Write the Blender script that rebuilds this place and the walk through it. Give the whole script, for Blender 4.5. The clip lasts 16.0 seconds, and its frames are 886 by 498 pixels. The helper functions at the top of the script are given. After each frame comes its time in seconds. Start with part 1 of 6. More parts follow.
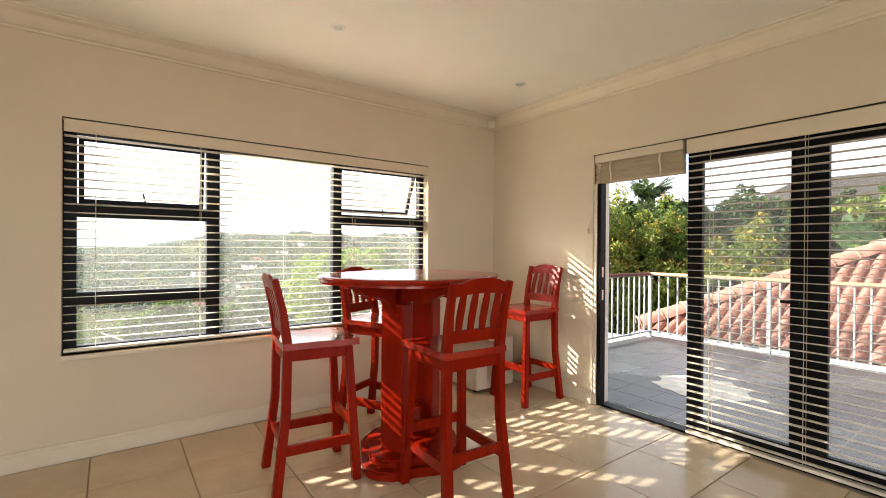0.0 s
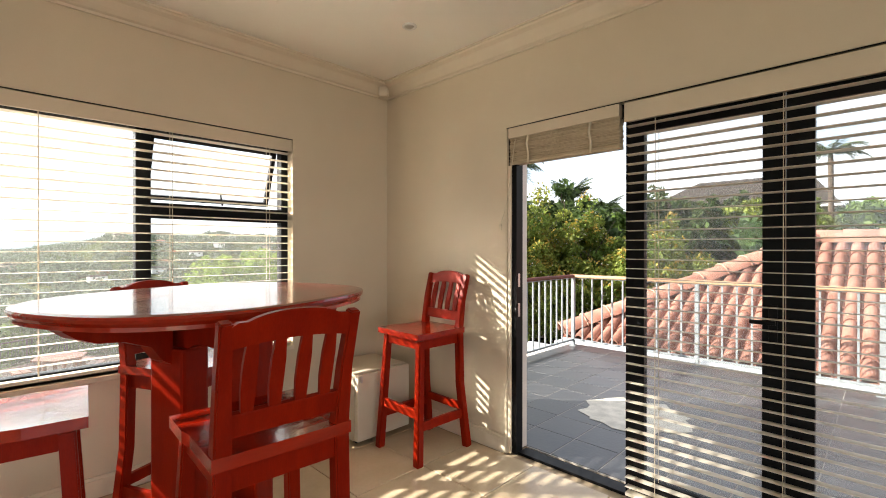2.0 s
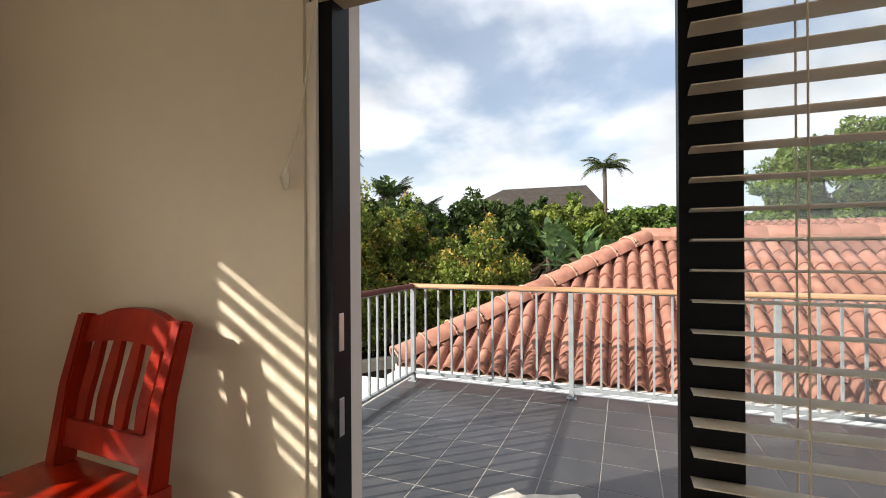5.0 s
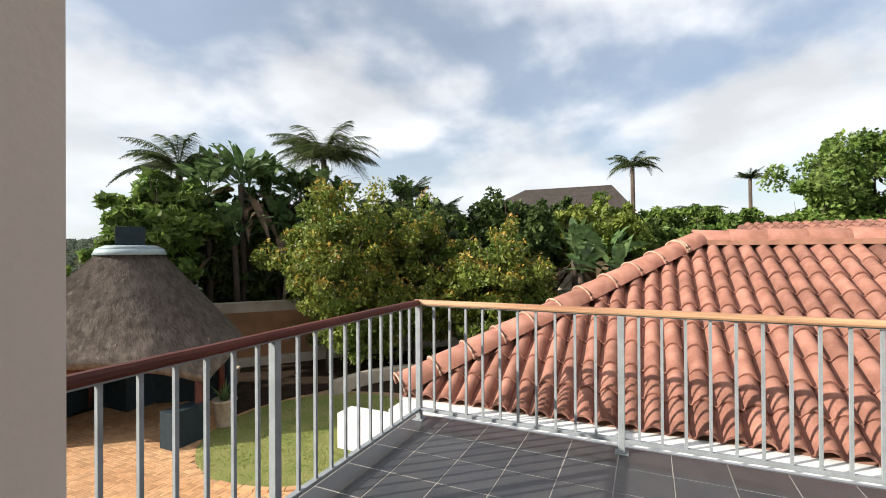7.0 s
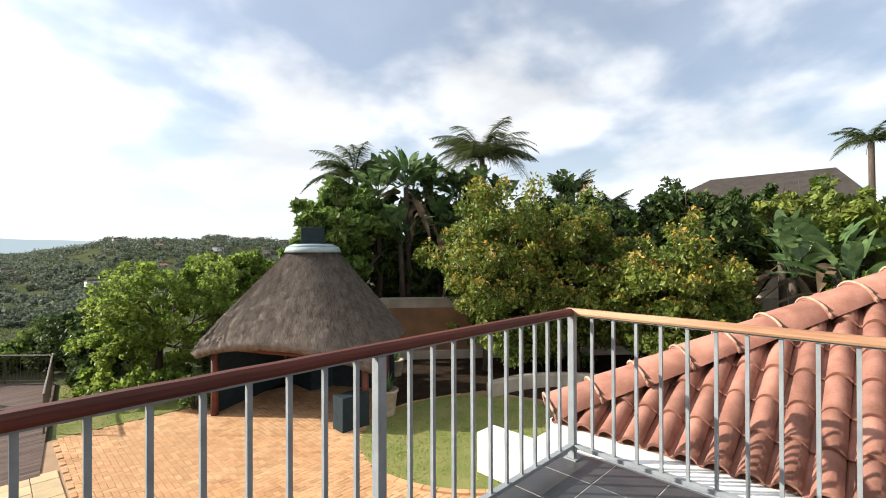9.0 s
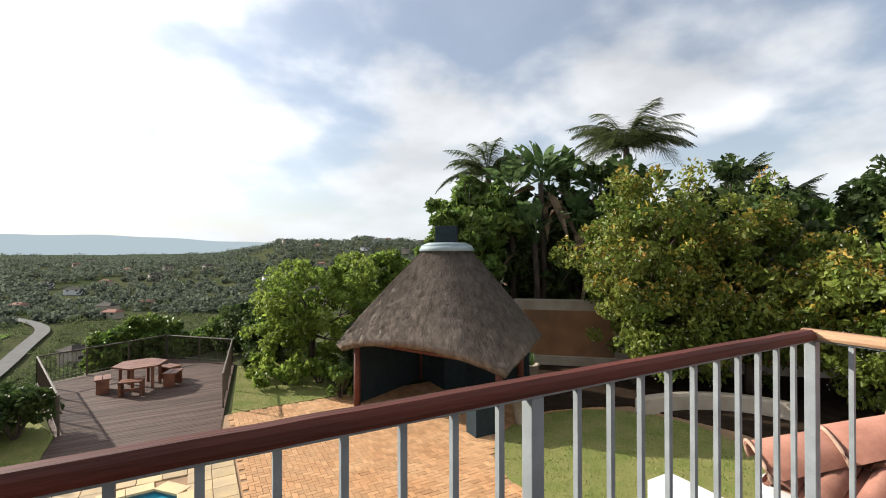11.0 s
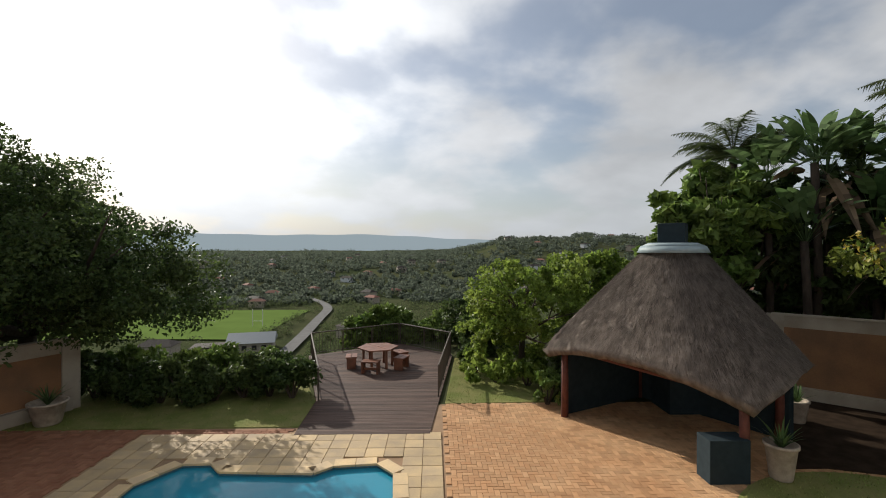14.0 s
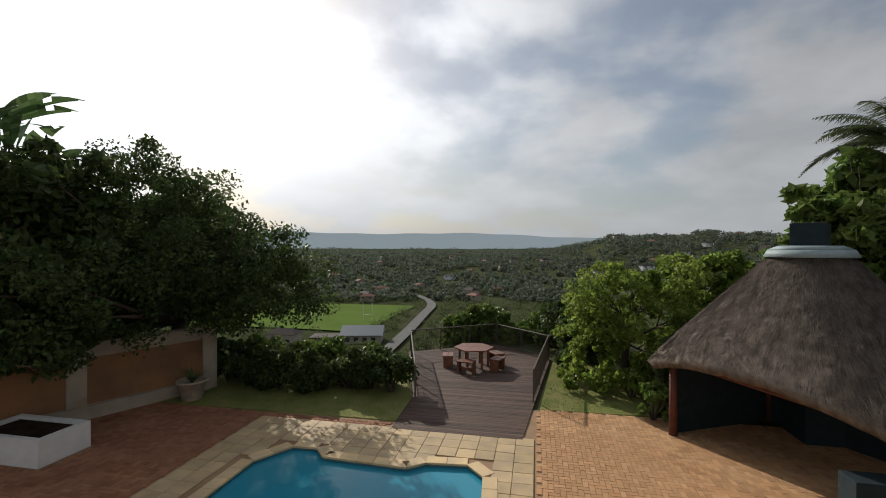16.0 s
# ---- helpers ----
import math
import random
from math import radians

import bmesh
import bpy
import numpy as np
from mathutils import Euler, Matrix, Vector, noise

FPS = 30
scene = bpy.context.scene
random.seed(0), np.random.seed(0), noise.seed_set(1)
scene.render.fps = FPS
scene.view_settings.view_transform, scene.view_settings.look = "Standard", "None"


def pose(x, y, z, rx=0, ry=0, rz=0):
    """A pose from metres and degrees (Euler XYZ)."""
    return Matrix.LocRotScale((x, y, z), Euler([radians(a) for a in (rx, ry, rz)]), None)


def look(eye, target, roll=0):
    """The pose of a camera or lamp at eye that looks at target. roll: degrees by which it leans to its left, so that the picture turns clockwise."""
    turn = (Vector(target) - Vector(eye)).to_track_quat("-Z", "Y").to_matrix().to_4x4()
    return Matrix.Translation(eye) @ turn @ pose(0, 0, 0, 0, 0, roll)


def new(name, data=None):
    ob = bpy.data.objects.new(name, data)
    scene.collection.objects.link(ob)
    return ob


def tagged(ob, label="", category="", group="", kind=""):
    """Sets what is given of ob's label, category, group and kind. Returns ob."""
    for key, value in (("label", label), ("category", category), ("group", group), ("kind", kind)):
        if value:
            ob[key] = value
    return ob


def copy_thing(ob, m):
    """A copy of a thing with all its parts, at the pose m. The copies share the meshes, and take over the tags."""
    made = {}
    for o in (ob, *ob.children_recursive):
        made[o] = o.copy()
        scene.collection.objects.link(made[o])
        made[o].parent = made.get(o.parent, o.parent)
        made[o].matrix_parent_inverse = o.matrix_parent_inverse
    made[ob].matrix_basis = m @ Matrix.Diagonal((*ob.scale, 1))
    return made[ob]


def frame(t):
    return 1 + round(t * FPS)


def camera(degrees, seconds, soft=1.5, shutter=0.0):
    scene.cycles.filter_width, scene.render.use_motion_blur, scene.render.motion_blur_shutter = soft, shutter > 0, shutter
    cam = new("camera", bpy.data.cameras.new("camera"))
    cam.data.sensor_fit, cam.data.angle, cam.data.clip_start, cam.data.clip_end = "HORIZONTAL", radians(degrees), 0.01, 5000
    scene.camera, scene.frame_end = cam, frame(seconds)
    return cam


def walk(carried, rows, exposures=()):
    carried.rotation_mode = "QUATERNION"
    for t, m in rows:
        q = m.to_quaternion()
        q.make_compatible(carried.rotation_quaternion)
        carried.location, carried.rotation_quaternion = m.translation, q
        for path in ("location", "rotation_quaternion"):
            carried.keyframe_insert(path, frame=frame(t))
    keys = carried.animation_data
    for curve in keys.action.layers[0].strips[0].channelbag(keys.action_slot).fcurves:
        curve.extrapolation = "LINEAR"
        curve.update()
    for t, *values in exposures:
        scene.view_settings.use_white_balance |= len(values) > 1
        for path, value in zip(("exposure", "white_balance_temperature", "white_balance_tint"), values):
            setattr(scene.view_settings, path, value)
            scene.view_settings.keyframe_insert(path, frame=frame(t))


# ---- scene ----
# ---- camera and walk ----
cam = camera(89.0, 16.0, soft=1.0)
PATH = [
    (0, 0.004, 0.014, 1.370, -36.33, -0.18, -0.39),
    (0.5, 0.216, 0.160, 1.383, -37.90, -0.13, -0.30),
    (1, 0.445, 0.305, 1.381, -39.92, -0.16, -0.22),
    (1.5, 0.696, 0.448, 1.384, -42.38, -0.13, -0.14),
    (2, 0.954, 0.600, 1.382, -45.38, -0.14, -0.03),
    (2.5, 1.209, 0.780, 1.380, -48.40, -0.15, 0.07),
    (3, 1.475, 1.011, 1.376, -51.41, -0.12, 0.22),
    (3.5, 1.772, 1.254, 1.362, -55.97, -0.14, 0.35),
    (4, 2.059, 1.455, 1.344, -61.57, -0.14, 0.45),
    (6.5, 3.222, 1.971, 1.405, -70.10, 0.16, 0.35),
    (7, 3.428, 2.015, 1.416, -65.56, 0.25, 0.32),
    (7.5, 3.644, 2.068, 1.421, -59.19, 0.27, 0.25),
    (8, 3.782, 2.119, 1.420, -54.87, 0.25, 0.20),
    (8.5, 3.904, 2.177, 1.406, -49.62, 0.24, 0.16),
    (9, 4.044, 2.261, 1.393, -45.28, 0.25, 0.15),
    (11.5, 4.436, 2.904, 1.362, -23.90, 0.20, 0.13),
    (12, 4.515, 2.995, 1.386, -19.08, 0.12, 0.10),
    (12.5, 4.593, 3.073, 1.409, -14.73, 0.07, 0.09),
    (13, 4.677, 3.147, 1.431, -9.83, 0.02, 0.07),
    (13.5, 4.766, 3.212, 1.453, -5.88, -0.04, 0.03),
    (14, 4.856, 3.272, 1.475, -1.25, -0.11, -0.01),
    (14.5, 4.928, 3.320, 1.500, 2.52, -0.17, -0.03),
    (15, 4.993, 3.351, 1.525, 5.82, -0.22, -0.05),
    (15.5, 5.046, 3.355, 1.550, 8.98, -0.27, -0.10),
    (16, 5.092, 3.331, 1.573, 11.70, -0.32, -0.14),
]
EXPOSURES = [(0.0, 2.02), (3.0, 1.5), (4.2, 1.2), (6.3, 0.76), (9.0, 0.95), (12.0, 0.46), (14.0, 0.0), (16.0, -0.37)]
walk(cam, [(t, pose(x, y, z, 90 + pitch, roll, yaw)) for t, x, y, z, yaw, pitch, roll in PATH], EXPOSURES)

# ---- world, sun and light ----
SUN_YAW, SUN_UP = 40.6, 25.2          # degrees left of +y, degrees above the horizon
SUN = Vector((-math.sin(radians(SUN_YAW)) * math.cos(radians(SUN_UP)), math.cos(radians(SUN_YAW)) * math.cos(radians(SUN_UP)), math.sin(radians(SUN_UP))))
sun = new("sun", bpy.data.lights.new("sun", "SUN"))
sun.data.energy, sun.data.angle, sun.data.color = 5.0, radians(0.6), (1.0, 0.93, 0.82)
sun.matrix_world = look(SUN * 60, (0, 0, 0))

world = bpy.data.worlds.new("world")
scene.world = world
world.use_nodes = True
wn, wl = world.node_tree.nodes, world.node_tree.links
wn.clear()


def wnode(kind, **values):
    n = wn.new(kind)
    for k, v in values.items():
        n.inputs[k.replace("_", " ")].default_value = v
    return n


def wmath(op, a, b=0.0, clamp=False):
    n = wn.new("ShaderNodeMath")
    n.operation, n.use_clamp = op, clamp
    for i, v in enumerate((a, b)):
        if isinstance(v, (int, float)):
            n.inputs[i].default_value = v
        else:
            wl.new(v, n.inputs[i])
    return n.outputs[0]


sky = wn.new("ShaderNodeTexSky")
sky.sky_type, sky.sun_disc = "NISHITA", False
sky.sun_elevation, sky.sun_rotation = radians(SUN_UP), radians(-SUN_YAW)
sky.dust_density, sky.ozone_density = 1.3, 1.4
tc = wn.new("ShaderNodeTexCoord")
sep = wn.new("ShaderNodeSeparateXYZ")
wl.new(tc.outputs["Generated"], sep.inputs[0])
# clouds lie on a flat sheet overhead: divide the direction by its height
lift = wmath("ADD", wmath("MAXIMUM", sep.outputs["Z"], 0.0), 0.34)
comb = wn.new("ShaderNodeCombineXYZ")
wl.new(wmath("DIVIDE", sep.outputs["X"], lift), comb.inputs[0])
wl.new(wmath("DIVIDE", sep.outputs["Y"], lift), comb.inputs[1])
big = wnode("ShaderNodeTexNoise", Scale=1.7, Detail=6.0, Roughness=0.48, Distortion=0.1)
wl.new(comb.outputs[0], big.inputs["Vector"])
mask = wn.new("ShaderNodeMapRange")
mask.interpolation_type = "SMOOTHSTEP"
mask.inputs["From Min"].default_value, mask.inputs["From Max"].default_value = 0.40, 0.58
wl.new(big.outputs["Fac"], mask.inputs["Value"])
shade = wnode("ShaderNodeTexNoise", Scale=1.9, Detail=5.0, Roughness=0.5)
wl.new(comb.outputs[0], shade.inputs["Vector"])
dot = wn.new("ShaderNodeVectorMath")
dot.operation = "DOT_PRODUCT"
dot.inputs[1].default_value = SUN
wl.new(tc.outputs["Generated"], dot.inputs[0])
near_sun = wmath("POWER", wmath("MAXIMUM", dot.outputs["Value"], 0.0), 5.5)
# cloud brightness: grey undersides away from the sun, bright near it
grey = wn.new("ShaderNodeMapRange")
grey.inputs["From Min"].default_value, grey.inputs["From Max"].default_value = 0.36, 0.64
grey.inputs["To Min"].default_value, grey.inputs["To Max"].default_value = 1.14, 0.78
wl.new(shade.outputs["Fac"], grey.inputs["Value"])
level = wmath("ADD", grey.outputs[0], wmath("MULTIPLY", near_sun, 2.3))
cloud = wn.new("ShaderNodeCombineXYZ")
wl.new(wmath("MULTIPLY", level, 0.98), cloud.inputs[0])
wl.new(level, cloud.inputs[1])
wl.new(wmath("MULTIPLY", level, 1.03), cloud.inputs[2])
SKY_STRENGTH = 0.15
skyv = wn.new("ShaderNodeVectorMath")
skyv.operation = "SCALE"
skyv.inputs["Scale"].default_value = SKY_STRENGTH
wl.new(sky.outputs[0], skyv.inputs[0])
mix = wn.new("ShaderNodeMix")
mix.data_type = "RGBA"
wl.new(wmath("ADD", wmath("MULTIPLY", mask.outputs[0], 0.70), 0.24), mix.inputs[0])
wl.new(skyv.outputs[0], mix.inputs[6])
wl.new(cloud.outputs[0], mix.inputs[7])
bg = wn.new("ShaderNodeBackground")
bg.inputs["Strength"].default_value = 0.60
# pale sea haze along the horizon
band = wmath("POWER", wmath("SUBTRACT", 1.0, wmath("MINIMUM", wmath("MULTIPLY", wmath("ABSOLUTE", sep.outputs["Z"]), 3.2), 1.0)), 2.0)
haze = wn.new("ShaderNodeMix")
haze.data_type = "RGBA"
wl.new(wmath("MULTIPLY", band, 0.85), haze.inputs[0])
wl.new(mix.outputs[2], haze.inputs[6])
haze.inputs[7].default_value = (0.86, 0.92, 0.98, 1)
wl.new(haze.outputs[2], bg.inputs["Color"])
wl.new(bg.outputs[0], wn.new("ShaderNodeOutputWorld").inputs["Surface"])

# added fill light for the dim room, set in two unseen openings behind the walk
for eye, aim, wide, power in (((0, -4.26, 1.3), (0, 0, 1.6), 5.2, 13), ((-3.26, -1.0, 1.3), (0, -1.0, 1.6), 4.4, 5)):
    lamp = new("room_fill_light", bpy.data.lights.new("room_fill_light", "AREA"))
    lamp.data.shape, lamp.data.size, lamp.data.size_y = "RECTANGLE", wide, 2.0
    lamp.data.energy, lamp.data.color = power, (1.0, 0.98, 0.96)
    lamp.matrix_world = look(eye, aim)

# ---- materials ----
def mat(name, base, rough=0.6, metal=0.0, var=0.15, scale=6.0, fine=60.0, bump=0.15, rand=0.0, tint=None, coat=0.0, stretch=(1, 1, 1), bdist=0.004, spec=0.5, trans=0.0):
    """A surface with variation at two scales: broad blotches of tint and fine grain, with relief."""
    m = bpy.data.materials.new(name)
    m.use_nodes = True
    nt = m.node_tree
    n, l = nt.nodes, nt.links
    b = n["Principled BSDF"]
    co = n.new("ShaderNodeTexCoord")
    mp = n.new("ShaderNodeMapping")
    mp.inputs["Scale"].default_value = stretch
    l.new(co.outputs["Object"], mp.inputs[0])
    info = n.new("ShaderNodeObjectInfo")
    shift = n.new("ShaderNodeVectorMath")
    shift.operation = "MULTIPLY_ADD"
    shift.inputs[1].default_value = (17.0, 17.0, 17.0)
    l.new(info.outputs["Random"], shift.inputs[0])
    l.new(mp.outputs[0], shift.inputs[2])
    t1, t2 = n.new("ShaderNodeTexNoise"), n.new("ShaderNodeTexNoise")
    for t, s, d in ((t1, scale, 4.0), (t2, fine, 3.0)):
        t.inputs["Scale"].default_value, t.inputs["Detail"].default_value = s, d
        l.new(shift.outputs[0], t.inputs["Vector"])
    ramp = n.new("ShaderNodeMix")
    ramp.data_type = "RGBA"
    other = tint or tuple(c * (1 - var) for c in base)
    ramp.inputs[6].default_value, ramp.inputs[7].default_value = (*base, 1), (*other, 1)
    mr = n.new("ShaderNodeMapRange")
    mr.inputs["From Min"].default_value, mr.inputs["From Max"].default_value = 0.35, 0.65
    l.new(t1.outputs["Fac"], mr.inputs["Value"])
    l.new(mr.outputs[0], ramp.inputs[0])
    hs = n.new("ShaderNodeHueSaturation")
    l.new(ramp.outputs[2], hs.inputs["Color"])
    # value = 1 + grain + piece-by-piece difference
    v1 = n.new("ShaderNodeMath")
    v1.operation = "MULTIPLY_ADD"
    v1.inputs[1].default_value, v1.inputs[2].default_value = var, 1 - var * 0.5 - rand * 0.5
    l.new(t2.outputs["Fac"], v1.inputs[0])
    v2 = n.new("ShaderNodeMath")
    v2.operation = "MULTIPLY_ADD"
    v2.inputs[1].default_value = rand
    l.new(info.outputs["Random"], v2.inputs[0])
    l.new(v1.outputs[0], v2.inputs[2])
    l.new(v2.outputs[0], hs.inputs["Value"])
    l.new(hs.outputs[0], b.inputs["Base Color"])
    rr = n.new("ShaderNodeMath")
    rr.operation = "MULTIPLY_ADD"
    rr.inputs[1].default_value, rr.inputs[2].default_value = 0.2 * rough, 0.9 * rough
    l.new(t1.outputs["Fac"], rr.inputs[0])
    l.new(rr.outputs[0], b.inputs["Roughness"])
    b.inputs["Metallic"].default_value, b.inputs["Coat Weight"].default_value = metal, coat
    b.inputs["Coat Roughness"].default_value = 0.08
    b.inputs["Specular IOR Level"].default_value = spec
    if bump:
        bp = n.new("ShaderNodeBump")
        bp.inputs["Strength"].default_value, bp.inputs["Distance"].default_value = bump, bdist
        l.new(t2.outputs["Fac"], bp.inputs["Height"])
        l.new(bp.outputs[0], b.inputs["Normal"])
    if trans:
        tr = n.new("ShaderNodeBsdfTranslucent")
        l.new(hs.outputs[0], tr.inputs["Color"])
        mx = n.new("ShaderNodeMixShader")
        mx.inputs[0].default_value = trans
        l.new(b.outputs[0], mx.inputs[1])
        l.new(tr.outputs[0], mx.inputs[2])
        l.new(mx.outputs[0], n["Material Output"].inputs[0])
    return m


def leafmat(name, base, tint, trans=0.35, rough=0.45):
    """Foliage: each leaf its own shade, light passing through it."""
    m = mat(name, base, rough, var=0.25, scale=0.8, fine=9.0, bump=0.0, tint=tint, trans=trans, spec=0.2)
    n, l = m.node_tree.nodes, m.node_tree.links
    g = n.new("ShaderNodeNewGeometry")
    hs = next(x for x in n if x.bl_idname == "ShaderNodeHueSaturation")
    mr = n.new("ShaderNodeMapRange")
    mr.inputs["To Min"].default_value, mr.inputs["To Max"].default_value = 0.55, 1.45
    l.new(g.outputs["Random Per Island"], mr.inputs["Value"])
    l.new(mr.outputs[0], hs.inputs["Value"])
    return m


def piecewise(m, lo, hi):
    """Lets each separate piece of a joined mesh take a shade of its own."""
    n, l = m.node_tree.nodes, m.node_tree.links
    hs = next(x for x in n if x.bl_idname == "ShaderNodeHueSaturation")
    old = hs.inputs["Value"].links[0].from_socket
    g, mr, mu = n.new("ShaderNodeNewGeometry"), n.new("ShaderNodeMapRange"), n.new("ShaderNodeMath")
    mr.inputs["To Min"].default_value, mr.inputs["To Max"].default_value = lo, hi
    mu.operation = "MULTIPLY"
    l.new(g.outputs["Random Per Island"], mr.inputs["Value"])
    l.new(old, mu.inputs[0])
    l.new(mr.outputs[0], mu.inputs[1])
    l.new(mu.outputs[0], hs.inputs["Value"])
    return m


WALL = mat("wall_paint", (0.65, 0.56, 0.425), 0.75, var=0.05, scale=1.5, fine=180, bump=0.12, bdist=0.002)
CEIL = mat("ceiling_paint", (0.80, 0.77, 0.70), 0.8, var=0.03, scale=2, fine=120, bump=0.05)
TRIM = mat("trim_paint", (0.70, 0.62, 0.49), 0.5, var=0.04, bump=0.05)
TILE = mat("floor_tile", (0.50, 0.40, 0.27), 0.2, var=0.12, scale=3.5, fine=40, bump=0.03, rand=0.08, tint=(0.56, 0.45, 0.31))
GROUT = mat("tile_grout", (0.34, 0.26, 0.17), 0.9, bump=0.3)
BLACK = mat("black_aluminium", (0.006, 0.006, 0.0065), 0.42, var=0.2, bump=0.03, spec=0.12)
REVEAL = mat("reveal_plaster", (0.62, 0.55, 0.50), 0.85, var=0.06, scale=3, fine=150, bump=0.15)
SLAT = mat("blind_slat", (0.74, 0.68, 0.57), 0.45, var=0.08, scale=5, fine=50, bump=0.05, stretch=(1, 1, 1))
CORD = mat("blind_cord", (0.68, 0.60, 0.46), 0.9, bump=0.2)
STACK = mat("blind_fabric", (0.56, 0.46, 0.32), 0.85, var=0.2, scale=8, fine=140, bump=0.4, stretch=(1, 1, 8))
RED = mat("red_varnished_wood", (0.25, 0.011, 0.0016), 0.30, var=0.35, scale=5, fine=70, bump=0.08, tint=(0.20, 0.008, 0.0018), coat=0.03, stretch=(4, 4, 0.6), spec=0.09)
REDTOP = mat("red_gloss_wood", (0.32, 0.013, 0.002), 0.2, var=0.3, scale=5, fine=70, bump=0.04, tint=(0.24, 0.009, 0.002), coat=0.6, stretch=(0.8, 4, 4), spec=0.3)
FRIDGE = mat("white_enamel", (0.66, 0.58, 0.46), 0.35, var=0.05, bump=0.03)
CHROME = mat("brushed_metal", (0.6, 0.6, 0.6), 0.3, metal=1.0, var=0.1)
SLATE = piecewise(mat("slate_tile", (0.042, 0.043, 0.048), 0.31, var=0.35, scale=5, fine=45, bump=0.22, rand=0.3, tint=(0.060, 0.059, 0.060), spec=0.55), 0.8, 1.2)
JOINT = mat("balcony_joint", (0.34, 0.32, 0.29), 0.9, bump=0.3)
STAIN = mat("cement_stain", (0.62, 0.58, 0.50), 0.8, var=0.3, scale=9, bump=0.3)
RAILP = mat("grey_painted_steel", (0.27, 0.295, 0.31), 0.5, var=0.2, scale=9, fine=90, bump=0.12, spec=0.3)
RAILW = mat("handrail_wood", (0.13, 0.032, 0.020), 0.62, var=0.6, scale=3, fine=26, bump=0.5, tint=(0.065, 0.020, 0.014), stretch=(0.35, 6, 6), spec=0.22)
RAILT = mat("pale_handrail_wood", (0.44, 0.28, 0.16), 0.6, var=0.5, scale=3, fine=26, bump=0.4, tint=(0.28, 0.13, 0.07), stretch=(0.35, 6, 6), spec=0.3)
TERRA = piecewise(mat("terracotta_tile", (0.275, 0.134, 0.099), 0.88, var=0.34, scale=6, fine=55, bump=0.4, rand=0.40, tint=(0.19, 0.086, 0.062), spec=0.25), 0.72, 1.22)
MORTAR = mat("roof_mortar", (0.30, 0.15, 0.10), 0.95, var=0.3, bump=0.5)
JOINTM = mat("pale_hip_mortar", (0.46, 0.30, 0.22), 0.95, var=0.4, scale=14, bump=0.5)
WHITE = mat("white_plaster", (0.74, 0.74, 0.72), 0.8, var=0.12, scale=2.5, fine=90, bump=0.2)
BRICK = piecewise(mat("clay_paver", (0.53, 0.32, 0.17), 0.85, var=0.25, scale=1.1, fine=60, bump=0.4, rand=0.22, tint=(0.45, 0.245, 0.12), spec=0.2), 0.82, 1.16)
# redder clay, also darkened for the tree shade left of the pool
BRICKR = piecewise(mat("red_paver_and_shade", (0.34, 0.165, 0.095), 0.85, var=0.3, scale=1.1, fine=60, bump=0.4, rand=0.25, tint=(0.26, 0.115, 0.065), spec=0.2), 0.8, 1.18)
SAND = mat("paving_bed", (0.34, 0.215, 0.12), 0.95, var=0.3, scale=1.2, fine=60, bump=0.5)
STONE = piecewise(mat("sandstone_flag", (0.58, 0.42, 0.22), 0.75, var=0.35, scale=2, fine=45, bump=0.35, rand=0.30, tint=(0.44, 0.33, 0.20)), 0.75, 1.2)
GRASS = mat("lawn", (0.17, 0.20, 0.055), 0.9, var=0.4, scale=1.6, fine=60, bump=0.9, bdist=0.03, tint=(0.25, 0.24, 0.09), spec=0.1)
BLADE = leafmat("grass_blades", (0.19, 0.25, 0.06), (0.28, 0.28, 0.10))
DECK = mat("deck_board", (0.105, 0.066, 0.050), 0.75, var=0.5, scale=2, fine=40, bump=0.4, rand=0.7, stretch=(0.6, 8, 8), tint=(0.062, 0.038, 0.030), spec=0.25)
RUST = mat("deck_rail_steel", (0.10, 0.075, 0.055), 0.6, var=0.3)
TABLEW = mat("oiled_table_wood", (0.22, 0.085, 0.045), 0.5, var=0.35, scale=4, fine=50, bump=0.2, rand=0.25)
THATCH = piecewise(mat("thatch", (0.235, 0.195, 0.165), 0.95, var=0.5, scale=7, fine=80, bump=1.0, bdist=0.04, tint=(0.13, 0.108, 0.09), stretch=(1, 1, 0.2), spec=0.15), 0.6, 1.35)
CAP = mat("ridge_cap_paint", (0.26, 0.33, 0.35), 0.6, var=0.15, bump=0.15)
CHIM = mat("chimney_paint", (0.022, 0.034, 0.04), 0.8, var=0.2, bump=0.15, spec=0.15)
POLE = mat("gum_pole", (0.13, 0.035, 0.022), 0.7, var=0.4, scale=5, bump=0.3)
CREAM = mat("cream_plaster", (0.42, 0.37, 0.30), 0.85, var=0.2, scale=1.5, fine=60, bump=0.25, tint=(0.32, 0.27, 0.21))
OCHRE = mat("ochre_panel", (0.30, 0.15, 0.07), 0.85, var=0.4, scale=1.2, fine=40, bump=0.3, tint=(0.20, 0.11, 0.06))
DARK = mat("dark_interior", (0.03, 0.028, 0.026), 0.9, bump=0.1)
POTM = mat("weathered_pot", (0.46, 0.38, 0.30), 0.85, var=0.35, scale=6, bump=0.3)
BARK = mat("bark", (0.085, 0.062, 0.045), 0.95, var=0.4, scale=6, fine=40, bump=0.8, bdist=0.02, stretch=(1, 1, 0.3))
SLATEROOF = mat("dark_roof", (0.055, 0.046, 0.04), 0.85, var=0.3, scale=2, bump=0.3, spec=0.15)
# planter soil, and the dark sheet that stands for tree-shaded ground
SOIL = mat("soil", (0.040, 0.027, 0.018), 1.0, var=0.4, scale=3, bump=0.6, spec=0.05)
L_DARK = leafmat("leaf_dark", (0.050, 0.085, 0.025), (0.075, 0.105, 0.032), 0.4)
